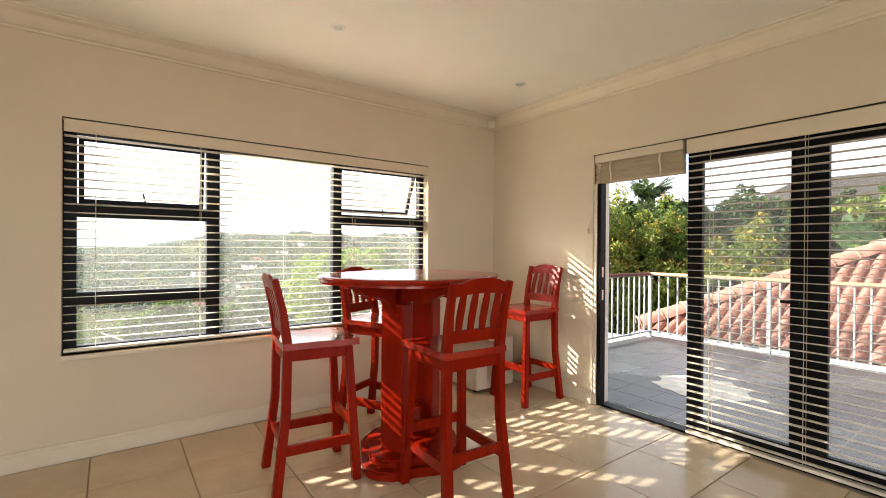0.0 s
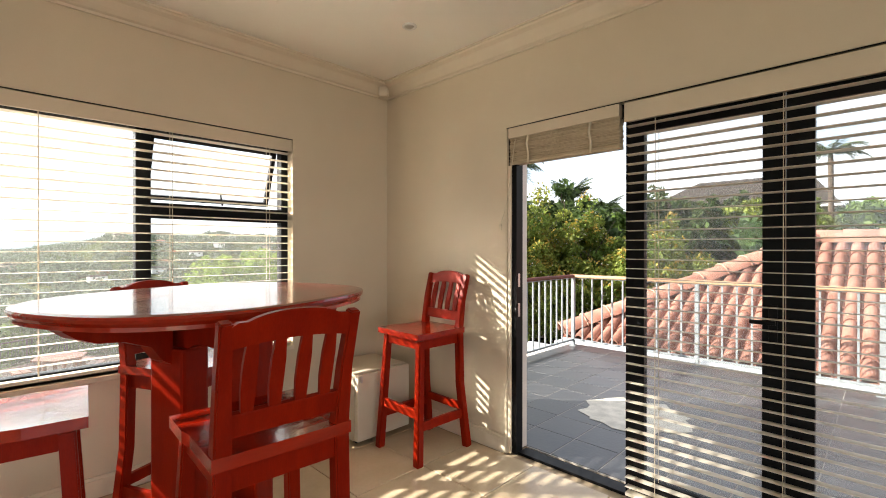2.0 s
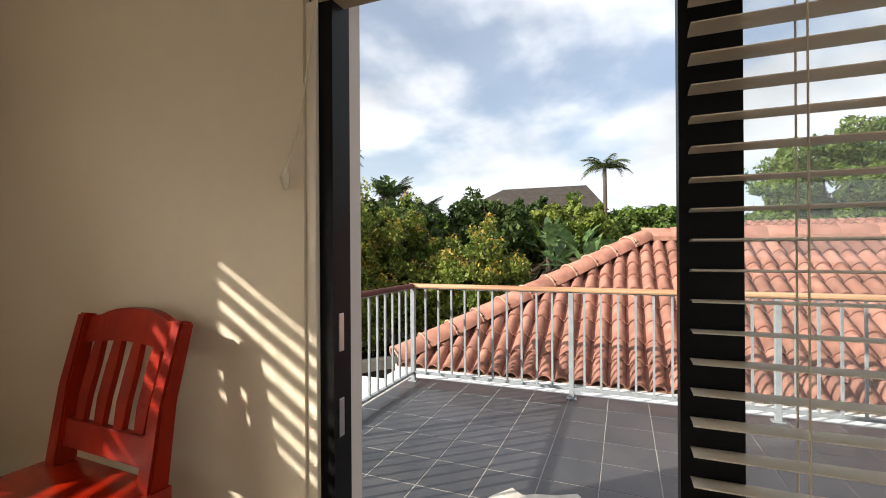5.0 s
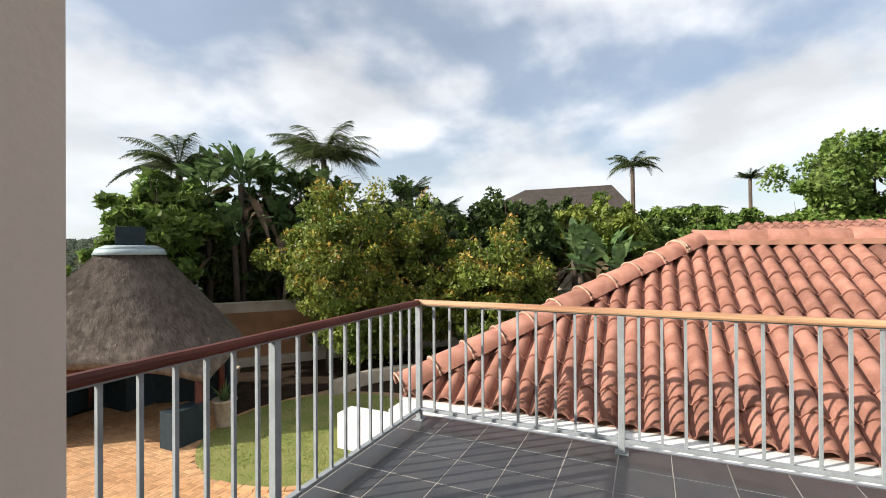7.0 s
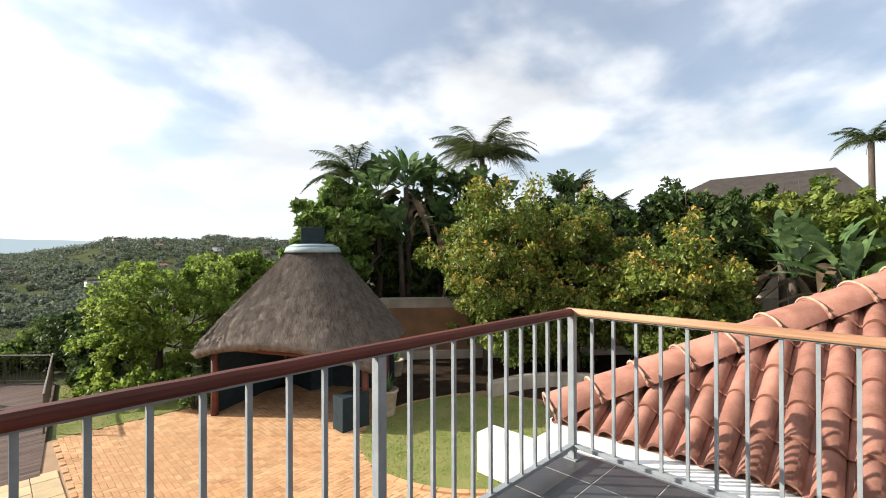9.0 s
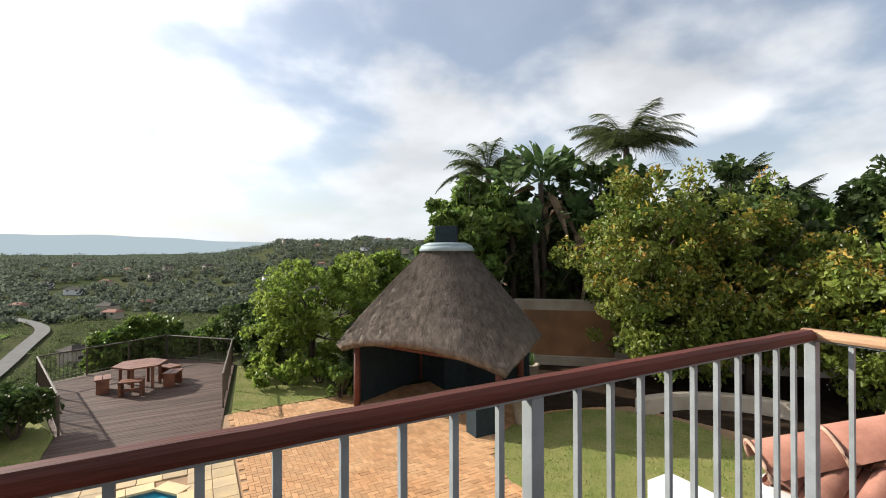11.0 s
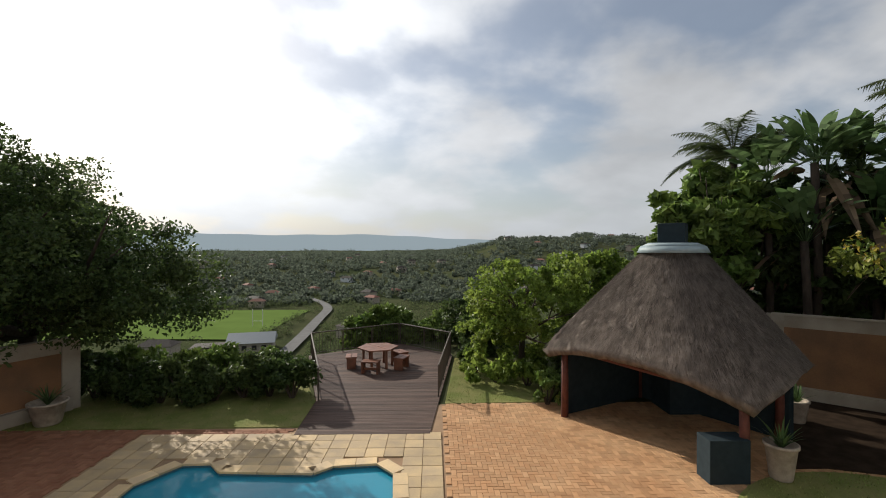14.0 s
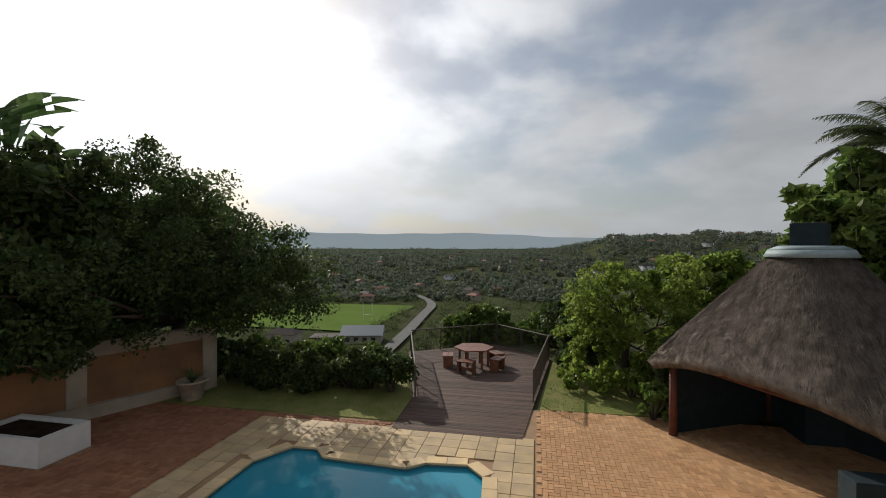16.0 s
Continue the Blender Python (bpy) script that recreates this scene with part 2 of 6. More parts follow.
L_MID = leafmat("leaf_green", (0.10, 0.17, 0.035), (0.14, 0.19, 0.045))
L_YEL = leafmat("leaf_yellow_green", (0.10, 0.155, 0.028), (0.20, 0.225, 0.045), 0.4)
L_BRIGHT = leafmat("leaf_bright", (0.15, 0.225, 0.040), (0.22, 0.28, 0.055), 0.55)
L_TIP = leafmat("leaf_yellow_tip", (0.36, 0.31, 0.05), (0.42, 0.26, 0.06), 0.4)
L_PALM = leafmat("leaf_palm", (0.075, 0.105, 0.04), (0.12, 0.14, 0.06), 0.3, 0.35)
L_BANANA = leafmat("leaf_banana", (0.085, 0.15, 0.05), (0.13, 0.19, 0.08), 0.35, 0.3)
L_DRY = leafmat("leaf_dry", (0.17, 0.12, 0.07), (0.12, 0.08, 0.05), 0.2)
FLOWER = leafmat("blossom", (0.55, 0.52, 0.46), (0.45, 0.42, 0.36), 0.2)


def glassmat(name, veil, ior):
    """Clear glass with a pale translucent veil put in for reflections and distance haze."""
    m = bpy.data.materials.new(name)
    m.use_nodes = True
    n, l = m.node_tree.nodes, m.node_tree.links
    b = n["Principled BSDF"]
    b.inputs["Base Color"].default_value = (0.96, 0.98, 0.97, 1)
    b.inputs["Transmission Weight"].default_value, b.inputs["Roughness"].default_value, b.inputs["IOR"].default_value = 1.0, 0.0, ior
    film, mx, t, mr, c = n.new("ShaderNodeBsdfTranslucent"), n.new("ShaderNodeMixShader"), n.new("ShaderNodeTexNoise"), n.new("ShaderNodeMapRange"), n.new("ShaderNodeTexCoord")
    film.inputs["Color"].default_value = (0.8, 0.8, 0.78, 1)
    t.inputs["Scale"].default_value, t.inputs["Detail"].default_value = 2.5, 5.0
    mr.inputs["To Min"].default_value, mr.inputs["To Max"].default_value = veil * 0.7, veil * 1.3
    l.new(c.outputs["Object"], t.inputs["Vector"])
    l.new(t.outputs["Fac"], mr.inputs["Value"])
    l.new(mr.outputs[0], mx.inputs[0])
    l.new(b.outputs[0], mx.inputs[1])
    l.new(film.outputs[0], mx.inputs[2])
    l.new(mx.outputs[0], n["Material Output"].inputs[0])
    return m


def watermat():
    m = bpy.data.materials.new("pool_water")
    m.use_nodes = True
    n, l = m.node_tree.nodes, m.node_tree.links
    b = n["Principled BSDF"]
    b.inputs["Base Color"].default_value = (0.03, 0.25, 0.36, 1)
    b.inputs["Roughness"].default_value, b.inputs["IOR"].default_value = 0.05, 1.33
    b.inputs["Specular IOR Level"].default_value = 0.3
    t = n.new("ShaderNodeTexNoise")
    t.inputs["Scale"].default_value, t.inputs["Detail"].default_value = 5.0, 3.0
    c = n.new("ShaderNodeTexCoord")
    bp = n.new("ShaderNodeBump")
    bp.inputs["Strength"].default_value, bp.inputs["Distance"].default_value = 0.25, 0.015
    l.new(c.outputs["Object"], t.inputs["Vector"])
    l.new(t.outputs["Fac"], bp.inputs["Height"])
    l.new(bp.outputs[0], b.inputs["Normal"])
    return m


GLASS, DOORGLASS, WATER = glassmat("window_glass", 0.03, 1.2), glassmat("door_glass", 0.06, 1.42), watermat()
POOLM = mat("pool_plaster", (0.08, 0.44, 0.62), 0.6, var=0.1, scale=2, bump=0.05)
POOLT = mat("pool_band_tile", (0.07, 0.20, 0.26), 0.3, var=0.3, scale=20, fine=60, bump=0.1)


# ---- mesh helpers ----
def box(bm, x0, x1, y0, y1, z0, z1, m=None, bev=0.0):
    vs = [bm.verts.new((x, y, z)) for z in (z0, z1) for y in (y0, y1) for x in (x0, x1)]
    fs = [bm.faces.new([vs[i] for i in q]) for q in ((0, 2, 3, 1), (4, 5, 7, 6), (0, 1, 5, 4), (2, 6, 7, 3), (0, 4, 6, 2), (1, 3, 7, 5))]
    if bev:
        es = list({e for f in fs for e in f.edges})
        r = bmesh.ops.bevel(bm, geom=es, offset=bev, segments=2, affect="EDGES", profile=0.6)
        vs = list({v for f in r["faces"] for v in f.verts} | {v for v in vs if v.is_valid})
    if m is not None:
        for v in vs:
            v.co = m @ v.co
    return vs


def bx(x0, x1, y0, y1, z0, z1, bev=0.0):
    bm = bmesh.new()
    box(bm, x0, x1, y0, y1, z0, z1, bev=bev)
    return bm


def tube(bm, pts, radii, sides=8, cap=True, square=False):
    """A tapered tube along points."""
    rings = []
    pts = [Vector(p) for p in pts]
    ref = Vector((0, 0, 1))
    for i, p in enumerate(pts):
        d = (pts[min(i + 1, len(pts) - 1)] - pts[max(i - 1, 0)]).normalized()
        up = ref if abs(d.z) < 0.95 else Vector((0, 1, 0))
        a = d.cross(up).normalized()
        b = a.cross(d).normalized()
        r = radii[i] if isinstance(radii, (list, tuple)) else radii
        off = math.pi / 4 if square else 0
        rings.append([bm.verts.new(p + (a * math.cos(2 * math.pi * k / sides + off) + b * math.sin(2 * math.pi * k / sides + off)) * r) for k in range(sides)])
    for r0, r1 in zip(rings, rings[1:]):
        for k in range(sides):
            bm.faces.new((r0[k], r0[(k + 1) % sides], r1[(k + 1) % sides], r1[k]))
    if cap:
        bm.faces.new(rings[0][::-1])
        bm.faces.new(rings[-1])


def prism(bm, outline, z0, z1):
    """A flat slab from an outline in plan."""
    lo = [bm.verts.new((x, y, z0)) for x, y in outline]
    hi = [bm.verts.new((x, y, z1)) for x, y in outline]
    n = len(outline)
    bm.faces.new(hi)
    bm.faces.new(lo[::-1])
    for i in range(n):
        bm.faces.new((lo[i], lo[(i + 1) % n], hi[(i + 1) % n], hi[i]))


def mesh_of(name, bm, material, smooth=False):
    bmesh.ops.recalc_face_normals(bm, faces=bm.faces)
    me = bpy.data.meshes.new(name)
    bm.to_mesh(me)
    bm.free()
    me.materials.append(material)
    if smooth:
        me.polygons.foreach_set("use_smooth", [True] * len(me.polygons))
    return me


def part(name, bm, material, parent=None, label="", smooth=False):
    ob = new(name, mesh_of(name, bm, material, smooth))
    ob.parent = parent
    if label:
        tagged(ob, label)
    return ob


def piece(name, me, parent, m):
    ob = new(name, me)
    ob.parent = parent
    ob.matrix_basis = m
    return ob


def thing(name, m, label, category, group="", kind=""):
    ob = tagged(new(name), label, category, group, kind)
    ob.empty_display_size = 0.1
    ob.matrix_basis = m
    return ob


def solid(name, bm, material, label, category="", kind="structure", smooth=False):
    return tagged(part(name, bm, material, None, "", smooth), label, category, "", kind)


def quads(name, verts, faces, material, parent=None, smooth=False):
    me = bpy.data.meshes.new(name)
    me.from_pydata(verts, [], faces)
    me.materials.append(material)
    if smooth:
        me.polygons.foreach_set("use_smooth", [True] * len(me.polygons))
    ob = new(name, me)
    ob.parent = parent
    return ob


def inside(x, y, poly):
    hit = False
    for (x0, y0), (x1, y1) in zip(poly, poly[1:] + poly[:1]):
        if (y0 > y) != (y1 > y) and x < (x1 - x0) * (y - y0) / (y1 - y0) + x0:
            hit = not hit
    return hit


# ---- the room ----
WX, WY, CH = 3.42, 3.72, 2.78            # inner faces of the door wall and the window wall, ceiling height
OX, OY = 3.60, 3.91                      # their outer faces
RX, RY = -3.2, -4.2                      # far ends of the room
WIN = (-0.25, 2.54, 0.67, 2.18)          # window opening: x0, x1, z0, z1
DOOR = (-0.95, 2.43, 2.19)               # door opening: y0, y1, top

bm = bmesh.new()
box(bm, RX, WIN[0], WY, OY, -0.12, CH)
box(bm, WIN[1], OX, WY, OY, -0.12, CH)
box(bm, WIN[0], WIN[1], WY, OY, -0.12, WIN[2])
box(bm, WIN[0], WIN[1], WY, OY, WIN[3], CH)
solid("wall_north", bm, WALL, "beige painted plaster wall round the wide window", "wall")
bm = bmesh.new()
box(bm, WX, OX, DOOR[1], WY, -0.12, CH)
box(bm, WX, OX, RY, DOOR[0], -0.12, CH)
box(bm, WX, OX, DOOR[0], DOOR[1], DOOR[2], CH)
solid("wall_east", bm, WALL, "beige painted plaster wall round the balcony door", "wall")
# unseen walls; their wide openings are made up to hold the fill light
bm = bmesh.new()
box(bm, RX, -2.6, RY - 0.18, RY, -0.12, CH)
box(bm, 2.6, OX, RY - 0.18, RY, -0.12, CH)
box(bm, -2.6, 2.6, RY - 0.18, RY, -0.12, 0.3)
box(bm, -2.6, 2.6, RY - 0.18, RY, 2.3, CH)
solid("wall_south", bm, WALL, "plain beige painted wall, unseen, with an opening made for added fill light", "wall")
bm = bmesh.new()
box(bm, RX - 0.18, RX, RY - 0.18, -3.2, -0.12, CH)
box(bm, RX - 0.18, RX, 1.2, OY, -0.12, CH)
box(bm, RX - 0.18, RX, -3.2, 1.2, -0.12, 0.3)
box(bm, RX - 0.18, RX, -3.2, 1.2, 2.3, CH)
solid("wall_west", bm, WALL, "plain beige painted wall, unseen, with an opening made for added fill light", "wall")
solid("ceiling", bx(RX, WX, RY, WY, CH, CH + 0.15), CEIL, "cream painted smooth ceiling", "ceiling")
solid("floor", bx(RX, OX, RY, WY, -0.15, -0.008), GROUT, "grouted bed under beige floor tiles", "floor")


def cornice(bm, p, q, inward):
    """A coved cornice between two corners of the room; inward is the way into the room."""
    prof = [(0, -0.115), (0.012, -0.115), (0.014, -0.10), (0.03, -0.092), (0.05, -0.07), (0.075, -0.036), (0.105, -0.022), (0.112, -0.012), (0.128, -0.012), (0.128, 0)]
    p, q, w = Vector(p), Vector(q), Vector(inward)
    a = [bm.verts.new(p + w * u + Vector((0, 0, CH + v))) for u, v in prof]
    b = [bm.verts.new(q + w * u + Vector((0, 0, CH + v))) for u, v in prof]
    for i in range(len(prof) - 1):
        bm.faces.new((a[i], a[i + 1], b[i + 1], b[i]))
    bm.faces.new(a)
    bm.faces.new(b[::-1])


for nm, p, q, w in (("trim_1", (RX, WY, 0), (WX, WY, 0), (0, -1, 0)), ("trim_2", (WX, RY, 0), (WX, WY - 0.002, 0), (-1, 0, 0)), ("trim_3", (RX, RY, 0), (WX, RY, 0), (0, 1, 0)), ("trim_4", (RX, RY, 0), (RX, WY, 0), (1, 0, 0))):
    bm = bmesh.new()
    cornice(bm, p, q, w)
    solid(nm, bm, TRIM, "cream coved plaster cornice under the ceiling", "cornice")


def skirting(name, x0, x1, y0, y1):
    bm = bmesh.new()
    box(bm, x0, x1, y0, y1, 0, 0.10, bev=0.004)
    sx, sy = (0.005, 0) if x1 - x0 < y1 - y0 else (0, 0.005)
    box(bm, x0 + sx, x1 - sx * 0, y0 + sy, y1 - sy * 0, 0.098, 0.118, bev=0.003)
    solid(name, bm, TRIM, "cream painted moulded skirting board", "skirting board")


skirting("baseboard_1", RX, WX - 0.018, WY - 0.018, WY)
skirting("baseboard_2", WX - 0.018, WX, DOOR[1] + 0.0, WY)
skirting("baseboard_3", WX - 0.018, WX, RY, DOOR[0])


# downlights and the alarm sensor in the corner
def downlight(x, y):
    t = thing("downlight", pose(x, y, CH), "round white recessed ceiling downlight with metal lamp", "downlight", "ceiling downlights")
    bm = bmesh.new()
    ring = [(0.030, -0.001), (0.030, -0.006), (0.040, -0.009), (0.047, -0.004), (0.047, 0.0)]
    vs = [[bm.verts.new((r * math.cos(a), r * math.sin(a), z)) for r, z in ring] for a in [2 * math.pi * k / 24 for k in range(24)]]
    for k in range(24):
        for i in range(len(ring) - 1):
            bm.faces.new((vs[k][i], vs[k][i + 1], vs[(k + 1) % 24][i + 1], vs[(k + 1) % 24][i]))
    part("trim_ring", bm, WHITE, t, "", True)
    bm = bmesh.new()
    bmesh.ops.create_cone(bm, cap_ends=True, segments=20, radius1=0.026, radius2=0.030, depth=0.006, matrix=Matrix.Translation((0, 0, -0.003)))
    part("lamp", bm, CHROME, t, "shiny metal lamp face")


for x, y in ((2.83, 2.75), (1.17, 2.75), (1.17, 0.9), (2.83, 0.9)):
    downlight(x, y)
t = thing("alarm_sensor", pose(WX - 0.10, WY - 0.10, CH - 0.045, 0, 0, 45), "small cream alarm sensor in the ceiling corner", "sensor")
part("housing", bx(-0.036, 0.036, -0.02, 0.055, -0.085, 0.0, 0.012), TRIM, t)
part("lens", bx(-0.024, 0.024, -0.026, -0.019, -0.075, -0.02, 0.003), FRIDGE, t, "milky plastic lens")

# ---- window ----
wy = 3.83


def pane(name, x0, x1, z0, z1, parent, y=0.0):
    ob = part(name, bx(x0, x1, y - 0.003, y + 0.003, z0, z1), GLASS, parent, "clear glass")
    ob.visible_shadow = False
    return ob


win = thing("window_1", pose(0, wy, 0), "wide black aluminium window with top-hung sashes", "window", kind="structure")
x0, x1, z0, z1 = WIN
fr = bmesh.new()
box(fr, x0, x0 + 0.07, -0.03, 0.04, z0, z1 - 0.005)
box(fr, x1 - 0.05, x1, -0.03, 0.04, z0, z1 - 0.005)
box(fr, x0 + 0.07, x1 - 0.05, -0.03, 0.04, 2.10, z1 - 0.005)
box(fr, x0 + 0.07, x1 - 0.05, -0.03, 0.04, z0, z0 + 0.04)
part("window_frame", fr, BLACK, win)
for a, b in ((0.58, 0.67), (1.58, 1.66)):
    part("mullion", bx(a, b, -0.035, 0.045, z0 + 0.04, 2.10, 0.004), BLACK, win)
for a, b, c, d in ((x0 + 0.07, 0.58, 1.555, 1.645), (x0 + 0.07, 0.58, 0.97, 1.06), (1.66, x1 - 0.05, 1.565, 1.66)):
    part("transom", bx(a, b, -0.034, 0.044, c, d, 0.004), BLACK, win)
pane("pane", x0 + 0.07, 0.58, 1.06, 1.555, win)
pane("pane", x0 + 0.07, 0.58, z0 + 0.04, 0.97, win)
pane("pane", 0.67, 1.58, z0 + 0.04, 2.10, win)
pane("pane", 1.66, x1 - 0.05, z0 + 0.04, 1.565, win)
# two top-hung sashes, pushed open at the foot
for a, b, c, ang in ((x0 + 0.075, 0.575, 1.65, 7), (1.665, x1 - 0.055, 1.665, 22)):
    sash = bmesh.new()
    m = pose(0, 0.03, 2.095, ang)
    h = 2.095 - c
    for q in ((a, a + 0.03, -h, 0), (b - 0.03, b, -h, 0), (a + 0.03, b - 0.03, -0.03, 0), (a + 0.03, b - 0.03, -h, -h + 0.03)):
        box(sash, q[0], q[1], 0, 0.03, q[2], q[3], m)
    s = part("sash", sash, BLACK, win, "black sash pushed open at the foot")
    bm = bmesh.new()
    box(bm, a + 0.03, b - 0.03, 0.012, 0.018, -h + 0.03, -0.03, m)
    g = part("pane", bm, GLASS, s, "clear glass")
    g.visible_shadow = False
    bm = bmesh.new()
    xm = (a + b) / 2
    tube(bm, [(xm, -0.03, c + 0.0), (xm - 0.02, -0.05, c + 0.08)], 0.006, 6)
    part("stay", bm, BLACK, s)
part("window_sill", bx(x0, x1, WY - wy - 0.025, -0.03, z0 - 0.03, z0, 0.006), TRIM, win, "cream painted sill")


def slatted(name, m, width, top, bottom, pitch, tilt, label, cover=0.07):
    """A venetian blind in its own plane: x along, z up; slats of 50 mm, ladders, head and foot rails."""
    t = thing(name, m, label, "blind")
    part("headrail", bx(0, width, -0.03, 0.03, top, top + 0.05, 0.004), SLAT, t)
    part("valance", bx(-0.0, width, -0.042, -0.034, top - 0.012, top + cover, 0.003), WALL, t)
    bm = bmesh.new()
    n = 5
    rows = []
    for k in range(n):
        u = (k / (n - 1) - 0.5) * 0.05
        zz = 0.0025 - 10 * u * u * 0.4
        rows.append([bm.verts.new((xx, u, zz)) for xx in (0.0, width)])
    low = []
    for k in range(n):
        u = (k / (n - 1) - 0.5) * 0.05
        low.append([bm.verts.new((xx, u, 0.0005 - 10 * u * u * 0.4)) for xx in (0.0, width)])
    for k in range(n - 1):
        bm.faces.new((rows[k][0], rows[k][1], rows[k + 1][1], rows[k + 1][0]))
        bm.faces.new((low[k][0], low[k + 1][0], low[k + 1][1], low[k][1]))
    bm.faces.new((rows[0][0], low[0][0], low[0][1], rows[0][1]))
    bm.faces.new((rows[-1][0], rows[-1][1], low[-1][1], low[-1][0]))
    me = mesh_of("slat", bm, SLAT)
    rnd = random.Random(int(width * 1000))
    z = top - 0.03
    while z > bottom + 0.04:
        piece("slat", me, t, pose(0, 0, z, tilt + rnd.uniform(-2.5, 2.5), rnd.uniform(-0.12, 0.12), 0))
        z -= pitch
    part("footrail", bx(0, width, -0.025, 0.025, bottom, bottom + 0.018, 0.004), SLAT, t)
    k = max(2, round(width / 0.55))
    for i in range(k):
        u = 0.16 + (width - 0.32) * i / (k - 1)
        bm = bmesh.new()
        for yy in (-0.027, 0.027):
            tube(bm, [(u, yy, top), (u, yy, bottom)], 0.0018, 5)
        part("ladder_cord", bm, CORD, t)
    return t


slatted("venetian_blind", pose(x0 + 0.01, 3.755, 0), x1 - x0 - 0.02, 2.10, 0.685, 0.0545, -4, "cream venetian blind lowered over the wide window, slats open")
# black strip on the wall: the shadow line over the window as colour
solid("trim_5", bx(x0, x1, WY - 0.004, WY + 0.002, z1 - 0.005, z1 - 0.002), BLACK, "thin black strip painted as the shadow gap over the window", "trim")

# ---- balcony door ----
dy0, dy1, dz = DOOR
door = thing("door_1", pose(3.50, 0, 0), "black aluminium glazed folding door standing partly open", "door", kind="structure")
fr = bmesh.new()
box(fr, -0.058, 0.012, dy1 - 0.065, dy1 - 0.002, 0.0, dz - 0.003)
box(fr, -0.03, 0.05, dy0 + 0.002, dy0 + 0.065, 0.0, dz - 0.003)
box(fr, -0.03, 0.05, dy0 + 0.065, dy1 - 0.065, 2.11, dz - 0.003)
part("door_frame", fr, BLACK, door)
part("threshold", bx(-0.04, 0.06, dy0 + 0.065, dy1 - 0.065, -0.006, 0.012, 0.003), BLACK, door, "black metal threshold")
part("jamb_strip", bx(-0.074, -0.060, dy1 - 0.03, dy1 - 0.002, 0.0, 1.935, 0.003), TRIM, door, "pale painted edge strip")
for a, b in ((0.93, 1.65), (0.12, 0.925), (-0.88, 0.112)):
    leaf = bmesh.new()
    w = 0.085
    for q in ((a, a + w, 0.015, 2.105), (b - w - 0.015, b, 0.015, 2.105), (a + w, b - w - 0.015, 2.02, 2.105), (a + w, b - w - 0.015, 0.015, 0.12)):
        box(leaf, -0.015, 0.03, q[0], q[1], q[2], q[3])
    lf = part("door_leaf", leaf, BLACK, door)
    g = part("pane", bx(0.005, 0.011, a + w, b - w - 0.015, 0.12, 2.02), DOORGLASS, lf, "clear glass")
    g.visible_shadow = False
    bm = bmesh.new()
    box(bm, -0.026, -0.015, a + 0.025, a + 0.06, 0.95, 1.12, bev=0.004)
    box(bm, -0.05, -0.036, a + 0.03, a + 0.13, 1.03, 1.05, bev=0.005)
    box(bm, -0.04, -0.02, a + 0.032, a + 0.052, 1.03, 1.05)
    part("handle", bm, BLACK, lf)
for zz in (0.92, 1.12):
    part("strike_plate", bx(-0.04, -0.02, dy1 - 0.068, dy1 - 0.064, zz, zz + 0.09, 0.002), CHROME, door, "metal strike plate")
bm = bmesh.new()
box(bm, 3.514, OX + 0.012, dy1 - 0.032, dy1, 0.0, dz)
solid("trim_6", bm, REVEAL, "pale plastered outer door reveal", "reveal")
slatted("venetian_blind", pose(3.462, 1.635, 0, 0, 0, -90), 2.5, 2.085, 0.012, 0.0525, -3, "cream venetian blind lowered over the glazed door, slats open", 0.094)
# the door's shadow line, drawn as a black strip too
solid("trim_7", bx(WX - 0.004, WX + 0.002, dy0, dy1, dz - 0.006, dz - 0.003), BLACK, "thin black strip painted as the shadow gap over the door", "trim")
# the raised blind: a bundle of drawn-up slats hanging under its rail
bl = thing("raised_blind", pose(3.462, 1.665, 0), "cream wooden blind drawn up into a thick bundle", "blind")
part("valance", bx(-0.04, 0.03, 0, 0.755, 2.115, 2.186, 0.004), WALL, bl)
me = mesh_of("slat", bx(-0.027, 0.027, 0.0, 0.75, 0, 0.0045, 0.0015), STACK)
rnd = random.Random(5)
for k in range(27):
    piece("slat", me, bl, pose(rnd.uniform(-0.004, 0.004) - 0.0, rnd.uniform(-0.003, 0.003), 1.957 + k * 0.0058, 0, rnd.uniform(-2, 2), 0))
part("footrail", bx(-0.03, 0.03, 0, 0.752, 1.938, 1.957, 0.005), STACK, bl)
for u in (0.17, 0.60):
    bm = bmesh.new()
    tube(bm, [(-0.034, u, 2.12), (-0.046, u + 0.004, 2.06), (-0.040, u - 0.003, 2.0), (-0.036, u, 1.935)], 0.007, 6)
    part("ladder_tape", bm, CORD, bl)
bm = bmesh.new()
tube(bm, [(-0.035, 0.70, 2.11), (-0.05, 0.74, 1.8), (-0.05, 0.78, 1.62), (-0.06, 0.80, 1.55)], 0.003, 5)
tube(bm, [(-0.06, 0.80, 1.55), (-0.062, 0.802, 1.53), (-0.06, 0.80, 1.50)], [0.004, 0.012, 0.006], 8)
part("pull_cord", bm, CORD, bl, "beige pull cord with a wooden tassel")


# ---- furniture ----
def leg(bm, foot, top, w0, w1):
    """A square tapered leg from its foot to its top."""
    f, t = Vector(foot), Vector(top)
    ring = lambda c, w: [bm.verts.new(c + Vector((sx * w / 2, sy * w / 2, 0))) for sx, sy in ((-1, -1), (1, -1), (1, 1), (-1, 1))]
    mid = ring(f.lerp(t, 0.45), (w0 + w1) / 2)
    a, b = ring(f, w0), ring(t, w1)
    for r0, r1 in ((a, mid), (mid, b)):
        for k in range(4):
            bm.faces.new((r0[k], r0[(k + 1) % 4], r1[(k + 1) % 4], r1[k]))
    bm.faces.new(a[::-1])
    bm.faces.new(b)


